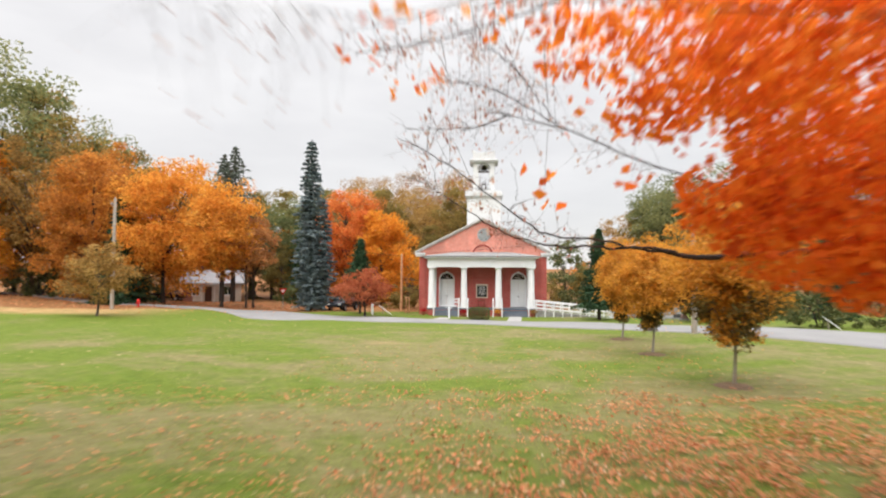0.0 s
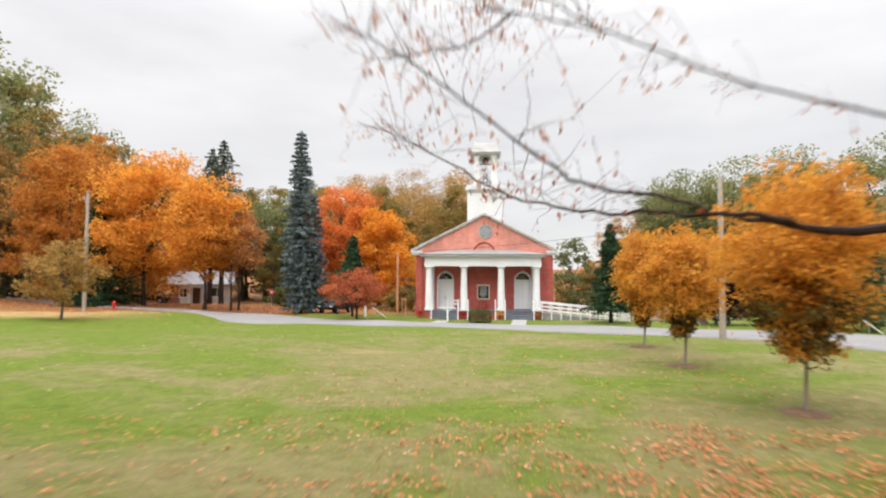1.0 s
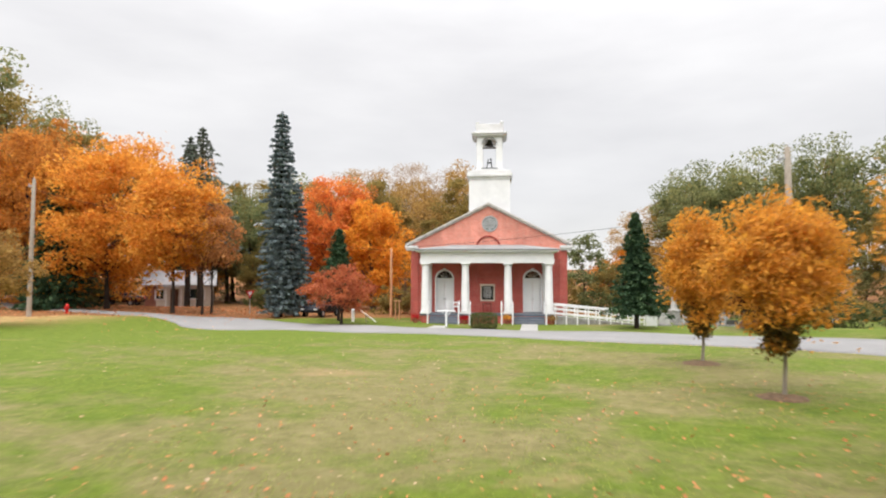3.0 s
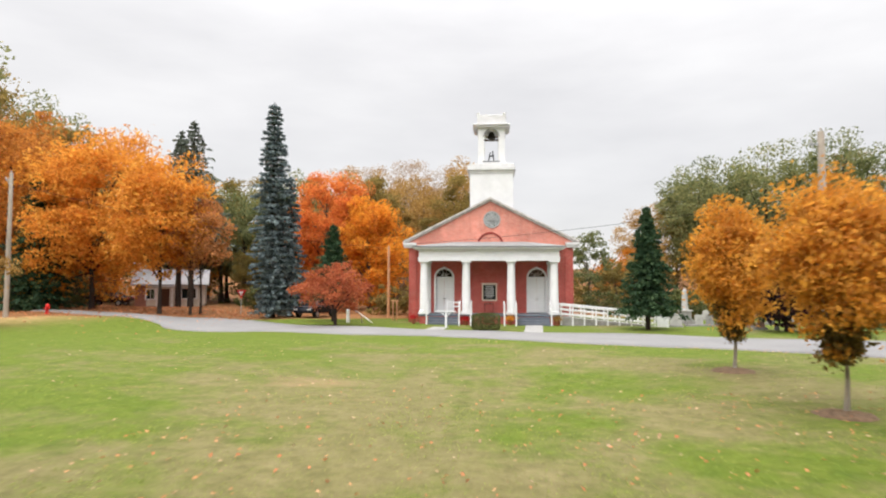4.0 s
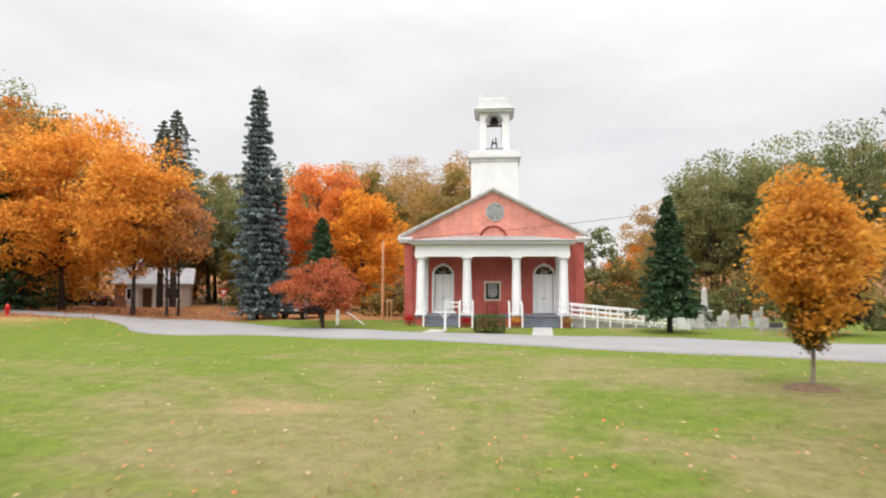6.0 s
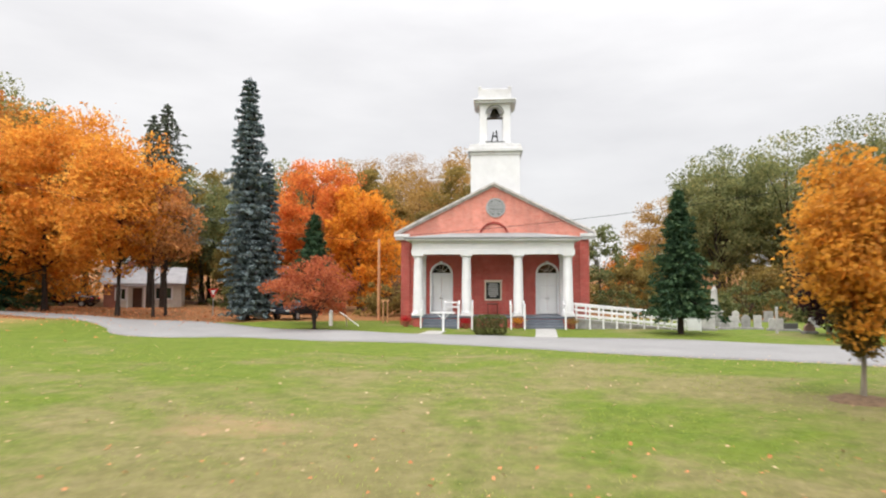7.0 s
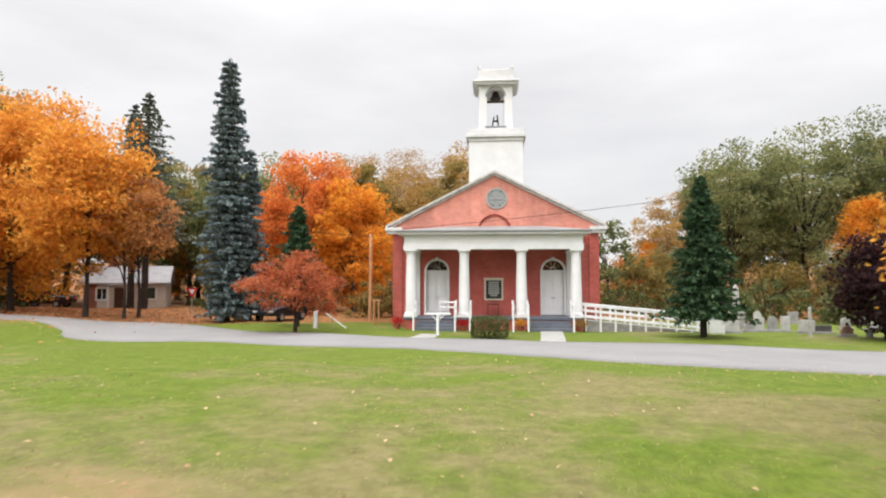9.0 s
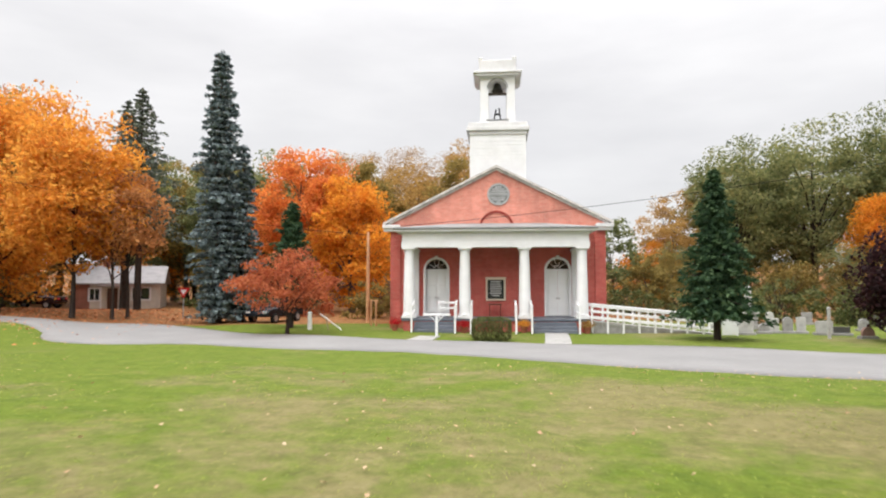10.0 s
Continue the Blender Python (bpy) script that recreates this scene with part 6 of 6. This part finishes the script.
def stone_outline(kind, w, h):
    if kind == "round":
        return [(-w, 0)] + arc(0, h - w, w, 180, 0, 10) + [(w, 0)]
    if kind == "shoulder":
        return [(-w, 0), (-w, h * 0.78), (-w * 0.75, h * 0.82)] + arc(0, h - w * 0.7, w * 0.7, 170, 10, 8) + [(w * 0.75, h * 0.82), (w, h * 0.78), (w, 0)]
    return [(-w, 0), (-w, h), (w, h), (w, 0)]


def build_gravestone(x, y, w, h, kind, material, label, turn):
    w, h = w * 0.82, h * 0.84
    ob = thing("gravestone", label, "gravestone", (x, y, on(x, y)), turn, group="gravestones")
    part("plinth", Geo().box(-w - 0.1, w + 0.1, -0.2, 0.2, -0.15, 0.14), STONE, ob, bevel=0.02)
    part("slab", Geo().prism([(px, pz + 0.14) for px, pz in stone_outline(kind, w, h)], -0.08, 0.08), material, ob, bevel=0.01)


rg = random.Random(12)
for x, y, w, h, kind, material, lab in (
    (13.1, 0.5, 0.48, 0.95, "flat", STONE_PALE, "wide pale square-topped gravestone on a plinth"), (14.4, 1.4, 0.36, 0.5, "round", STONE, "low grey round-topped gravestone on a plinth"), (15.2, 2.1, 0.34, 0.8, "flat", STONE_PALE, "pale square-topped gravestone on a plinth"), (16.0, 2.2, 0.32, 0.92, "shoulder", STONE, "grey shouldered gravestone on a plinth"),
    (16.75, 2.3, 0.28, 0.9, "flat", STONE_PALE, "slim pale gravestone on a plinth"), (17.3, 1.0, 0.5, 0.72, "flat", STONE_PALE, "wide pale stone gravestone"), (18.1, 0.9, 0.5, 0.4, "flat", STONE_DARK, "low dark granite gravestone on a plinth"), (17.75, -2.0, 0.36, 0.5, "round", PINK_STONE, "pinkish granite gravestone on a plinth"), (21.2, 4.4, 0.35, 0.7, "round", STONE, "grey round-topped gravestone on a plinth"),
    (23.8, 6.0, 0.3, 0.8, "round", STONE_PALE, "small pale round-topped stone gravestone"), (15.0, 8.5, 0.3, 0.8, "shoulder", STONE, "grey shouldered gravestone on a plinth"), (18.2, 9.5, 0.3, 0.9, "round", STONE_PALE, "small pale round-topped stone gravestone"), (20.8, 10.0, 0.4, 0.8, "flat", STONE, "wide grey stone gravestone"),
    (25.0, 9.5, 0.3, 0.8, "flat", STONE, "grey square-topped gravestone on a plinth"), (27.2, 4.2, 0.4, 0.8, "round", STONE_PALE, "pale round-topped gravestone on a plinth"), (13.4, 6.2, 0.28, 0.7, "flat", STONE_PALE, "small pale gravestone on a plinth"),
):
    build_gravestone(x, y, w, h, kind, material, lab, rg.uniform(-6, 6))


def build_obelisk(x, y):
    ob = thing("monument", "white marble monument with tapering shaft", "monument", (x, y, on(x, y)), 4)
    part("pedestal", Geo().box(-0.5, 0.5, -0.5, 0.5, -0.15, 0.3).box(-0.38, 0.38, -0.38, 0.38, 0.3, 0.95), STONE, ob, bevel=0.025)
    part("cap", Geo().box(-0.45, 0.45, -0.45, 0.45, 0.95, 1.07), STONE_PALE, ob, bevel=0.02)
    part("shaft", Geo().lathe([(0.3, 1.07), (0.27, 1.2), (0.2, 2.5), (0.0, 2.8)], sides=4), STONE_PALE, ob)


build_obelisk(15.3, 5.6)


def build_stone_bench(x, y):
    ob = thing("stone_bench", "low pale stone bench by the graves", "bench", (x, y, on(x, y)), 3)
    part("seat", Geo().box(-0.75, 0.75, -0.22, 0.22, 0.36, 0.46), STONE_PALE, ob, bevel=0.02)
    for u in (-0.5, 0.5):
        part("leg", Geo().box(u - 0.09, u + 0.09, -0.16, 0.16, -0.1, 0.36), STONE, ob, bevel=0.015)


build_stone_bench(19.2, -2.2)


def build_post(name, x, y, w, h, material, label, category):
    ob = thing(name, label, category, (x, y, on(x, y)))
    part("shaft", Geo().box(-w, w, -w, w, -0.2, h), material, ob, bevel=0.012)
    part("cap", Geo().add([(-w - 0.02, -w - 0.02, h), (w + 0.02, -w - 0.02, h), (w + 0.02, w + 0.02, h), (-w - 0.02, w + 0.02, h), (0, 0, h + 0.06)], [(3, 2, 1, 0), (0, 1, 4), (1, 2, 4), (2, 3, 4), (3, 0, 4)]), material, ob)


build_post("marker_post", -10.3, 0.6, 0.1, 0.95, WHITE, "short white painted marker post", "post")
build_post("marker_post", 16.0, -2.0, 0.06, 1.45, STONE_PALE, "slim pale marker post by the graves", "post")


def build_leaning_rail(x, y, label):
    ob = thing("leaning_rail", label, "rail", (x, y, on(x, y)), group="leaning rails")
    part("rail", Geo().tube([(-0.45, 0, 0.9), (0.75, 0.05, 0.03)], 0.035, 8), WHITE, ob)
    part("prop", Geo().tube([(0.0, 0.06, -0.1), (-0.12, 0.03, 0.7)], 0.03, 8), POLE_WOOD, ob)


build_leaning_rail(-9.2, 0.4, "white rail leaning on a low prop")
build_leaning_rail(23.6, -13.8, "white rail leaning before dark shrubs")


def build_trellis():
    ob = thing("timber_stand", "orange timber stand of two posts with a cross bar", "timber stand", (-7.35, 3.9, on(-7.35, 3.9)))
    for s in (-1, 1):
        part("post", Geo().box(s * 0.15 - 0.045, s * 0.15 + 0.045, -0.05, 0.05, -0.2, 1.5), TIMBER, ob, bevel=0.01)
    part("cross_bar", Geo().box(-0.28, 0.28, -0.04, 0.04, 1.5, 1.58), TIMBER, ob, bevel=0.01)


build_trellis()


def build_flowers(x, y, z, material, label, seed):
    r = np.random.default_rng(seed)
    ob = thing("flower_pot", label, "flower pot", (x, y, z), group="flower pots")
    part("pot", Geo().lathe([(0.13, 0), (0.19, 0.3), (0.21, 0.3), (0.21, 0.34), (0.18, 0.34), (0.17, 0.28)], sides=14), TERRACOTTA, ob, smooth=True)
    p = r.normal(size=(420, 3)) * np.array([0.17, 0.17, 0.1]) + np.array([0, 0, 0.46])
    p[:, 2] = np.maximum(p[:, 2], 0.3)
    v, f = leaves(p, 0.075, r)
    new("blossom", array_mesh("blossom", v, f, material)).parent = ob


FLOWER_RED = leaf_mat("red_blossom", (0.1, (0.25, 0.012, 0.014)), (0.6, (0.55, 0.02, 0.025)), (0.95, (0.6, 0.06, 0.05)))
build_flowers(-5.35, -0.3, on(-5.35, -0.3), FLOWER_RED, "terracotta pot of red flowers", 1)
build_flowers(-1.62, -0.75, on(-1.6, -0.75), FLOWER_RED, "terracotta pot of red flowers", 2)
build_flowers(1.5, -0.8, on(1.5, -0.8), L_GOLD, "terracotta pot of orange chrysanthemums", 3)
build_flowers(4.75, -0.8, on(4.75, -0.8), L_TAN, "terracotta pot of faded brown flowers", 4)


def build_t_post():
    x, y = -2.75, -3.9
    ob = thing("hitching_post", "white painted T-shaped post on a concrete slab", "post", (x, y, on(x, y)))
    part("shaft", Geo().box(-0.06, 0.06, -0.06, 0.06, -0.15, 1.0), WHITE, ob, bevel=0.01)
    part("cross_bar", Geo().box(-0.66, 0.66, -0.05, 0.05, 1.0, 1.09), WHITE, ob, bevel=0.012)
    for s in (-1, 1):
        part("brace", Geo().tube([(s * 0.05, 0, 0.72), (s * 0.32, 0, 1.0)], 0.025, 6), WHITE, ob)


build_t_post()


def build_porch_table():
    ob = thing("side_table", "small dark red-brown wooden table by the church wall", "table", (0.02, 1.35, FLOOR))
    wood = painted("red_brown_wood", (0.11, 0.035, 0.022), 0.5, 0.15)
    part("tabletop", Geo().box(-0.36, 0.36, -0.2, 0.2, 0.66, 0.72), wood, ob, bevel=0.01)
    for s in (-1, 1):
        for u in (-1, 1):
            part("leg", Geo().box(s * 0.3 - 0.025, s * 0.3 + 0.025, u * 0.15 - 0.025, u * 0.15 + 0.025, 0, 0.66), wood, ob, bevel=0.005)


build_porch_table()

# ---- small growth and fallen leaves ----


def build_blades():
    r = np.random.default_rng(200)
    n = 90000
    u = r.random(n) ** 1.25
    y = -49.5 + 35.0 * u
    half = 7.0 + 0.30 * (y + 49.5)
    x = (r.random(n) * 2 - 1) * half
    thick = np.array([noise.noise((a * 0.5, b * 0.5, 2.0)) for a, b in zip(x[::1], y[::1])])
    keep = r.random(n) < np.clip(0.62 + thick * 0.9, 0.15, 1)
    x, y, thick = x[keep], y[keep], thick[keep]
    n = len(x)
    h = (0.018 + 0.022 * r.random(n)) * (1 + 0.5 * thick)
    a = r.random(n) * 6.283
    w = 0.004 + 0.007 * r.random(n)
    z = height(x, y) - 0.004
    lx, ly = np.cos(a + 1.3) * h * 1.3, np.sin(a + 1.3) * h * 1.3
    p0 = np.stack([x - np.cos(a) * w, y - np.sin(a) * w, z], 1)
    p1 = np.stack([x + np.cos(a) * w, y + np.sin(a) * w, z], 1)
    p2 = np.stack([x + lx, y + ly, z + h], 1)
    v = np.stack([p0, p1, p2], 1).reshape(-1, 3)
    ob = new("grass", array_mesh("grass", v, np.arange(3 * n).reshape(n, 3), L_BLADE))
    tagged(ob, "short green and straw-coloured grass blades", "grass", kind="stuff")


build_blades()


def lay(name, x, y, big, r, material, label):
    """Loose leaves that lie on the ground."""
    p = np.stack([x, y, height(x, y) + 0.035 + 0.03 * r.random(len(x))], 1)
    n = len(p)
    nor = r.normal(size=(n, 3)) * 0.3 + np.array([0, 0, 1.0])
    nor /= np.linalg.norm(nor, axis=1, keepdims=True)
    u = r.normal(size=(n, 3))
    u -= nor * np.sum(u * nor, axis=1, keepdims=True)
    u /= np.linalg.norm(u, axis=1, keepdims=True)
    w = np.cross(nor, u)
    s = (big * (0.6 + 0.7 * r.random(n)))[:, None] * 0.5
    v = np.stack([p - u * s, p - u * s * 0.1 + w * s * 0.8 + nor * s * 0.35, p + u * s + nor * s * 0.15, p - u * s * 0.1 - w * s * 0.8 + nor * s * 0.35], 1).reshape(-1, 3)
    ob = new(name, array_mesh(name, v, np.arange(4 * n).reshape(n, 4), material))
    tagged(ob, label, "fallen leaves", kind="stuff")


def build_fallen_leaves():
    r = np.random.default_rng(210)
    x = r.uniform(-22, 20, 300000)
    y = r.uniform(-60, -37.5, 300000)
    patch = np.array([noise.noise((a * 0.6, b * 0.9, 5.0)) + 0.7 * noise.noise((a * 1.9, b * 2.6, 1.0)) for a, b in zip(x, y)])
    # thickest under the overhanging maple, thinning to the open lawn
    under = np.exp(-(((x - 7.6) / 6.0) ** 2 + ((y + 49.8) / 4.8) ** 2)) * 3.2
    reach = step(-39.4, -40.2, y) * (1 - 0.35 * step(-40.8, -42.2, y)) * (0.11 + 0.22 * step(-2.5, 4.0, x)) * (1 - 0.6 * step(-9, -20, x))
    want = np.clip((under + reach) * (0.62 + 1.25 * patch), 0, 1)
    keep = r.random(len(x)) < want * 0.95
    x, y = x[keep], y[keep]
    # a thin scatter over the rest of the lawn and along the road's edge
    sx = r.uniform(-20, 16, 800)
    sy = -39 + 24 * r.random(800)
    ex = r.uniform(-38, 14, 700)
    ey = np.interp(ex, [p[0] for p in ROAD_NEAR], [p[1] for p in ROAD_NEAR]) - 0.1 - np.abs(r.normal(size=700)) * 0.7
    k = (ex < -16) | (ex > 3)
    lx = r.uniform(-60, -18, 9000)
    ly = r.uniform(-14, 14, 9000)
    lk = r.random(9000) < np.clip(0.12 + 0.9 * (ly + 6) / 16, 0.02, 0.8)
    sx, sy = np.concatenate([sx, ex[k]]), np.concatenate([sy, ey[k]])
    pale = r.random(len(x)) < 0.09
    sx, sy = np.concatenate([sx, x[pale]]), np.concatenate([sy, y[pale]])
    x, y = x[~pale], y[~pale]
    lay("pale_leaves", sx, sy, np.full(len(sx), 0.075), r, L_PALE, "thin scatter of pale fallen leaves on the lawn")
    # brown leaves blown over the middle of the lawn
    bx = r.uniform(-6, 10, 620)
    by = -38.5 + 10.0 * r.random(620) ** 1.4
    x = np.concatenate([x, bx, lx[lk]])
    y = np.concatenate([y, by, ly[lk]])
    big = np.concatenate([np.full(len(x) - lk.sum(), 0.074), np.full(lk.sum(), 0.17)])
    lay("fallen_leaves", x, y, big, r, L_FALLEN, "drifts of fallen orange maple leaves on the grass")


build_fallen_leaves()
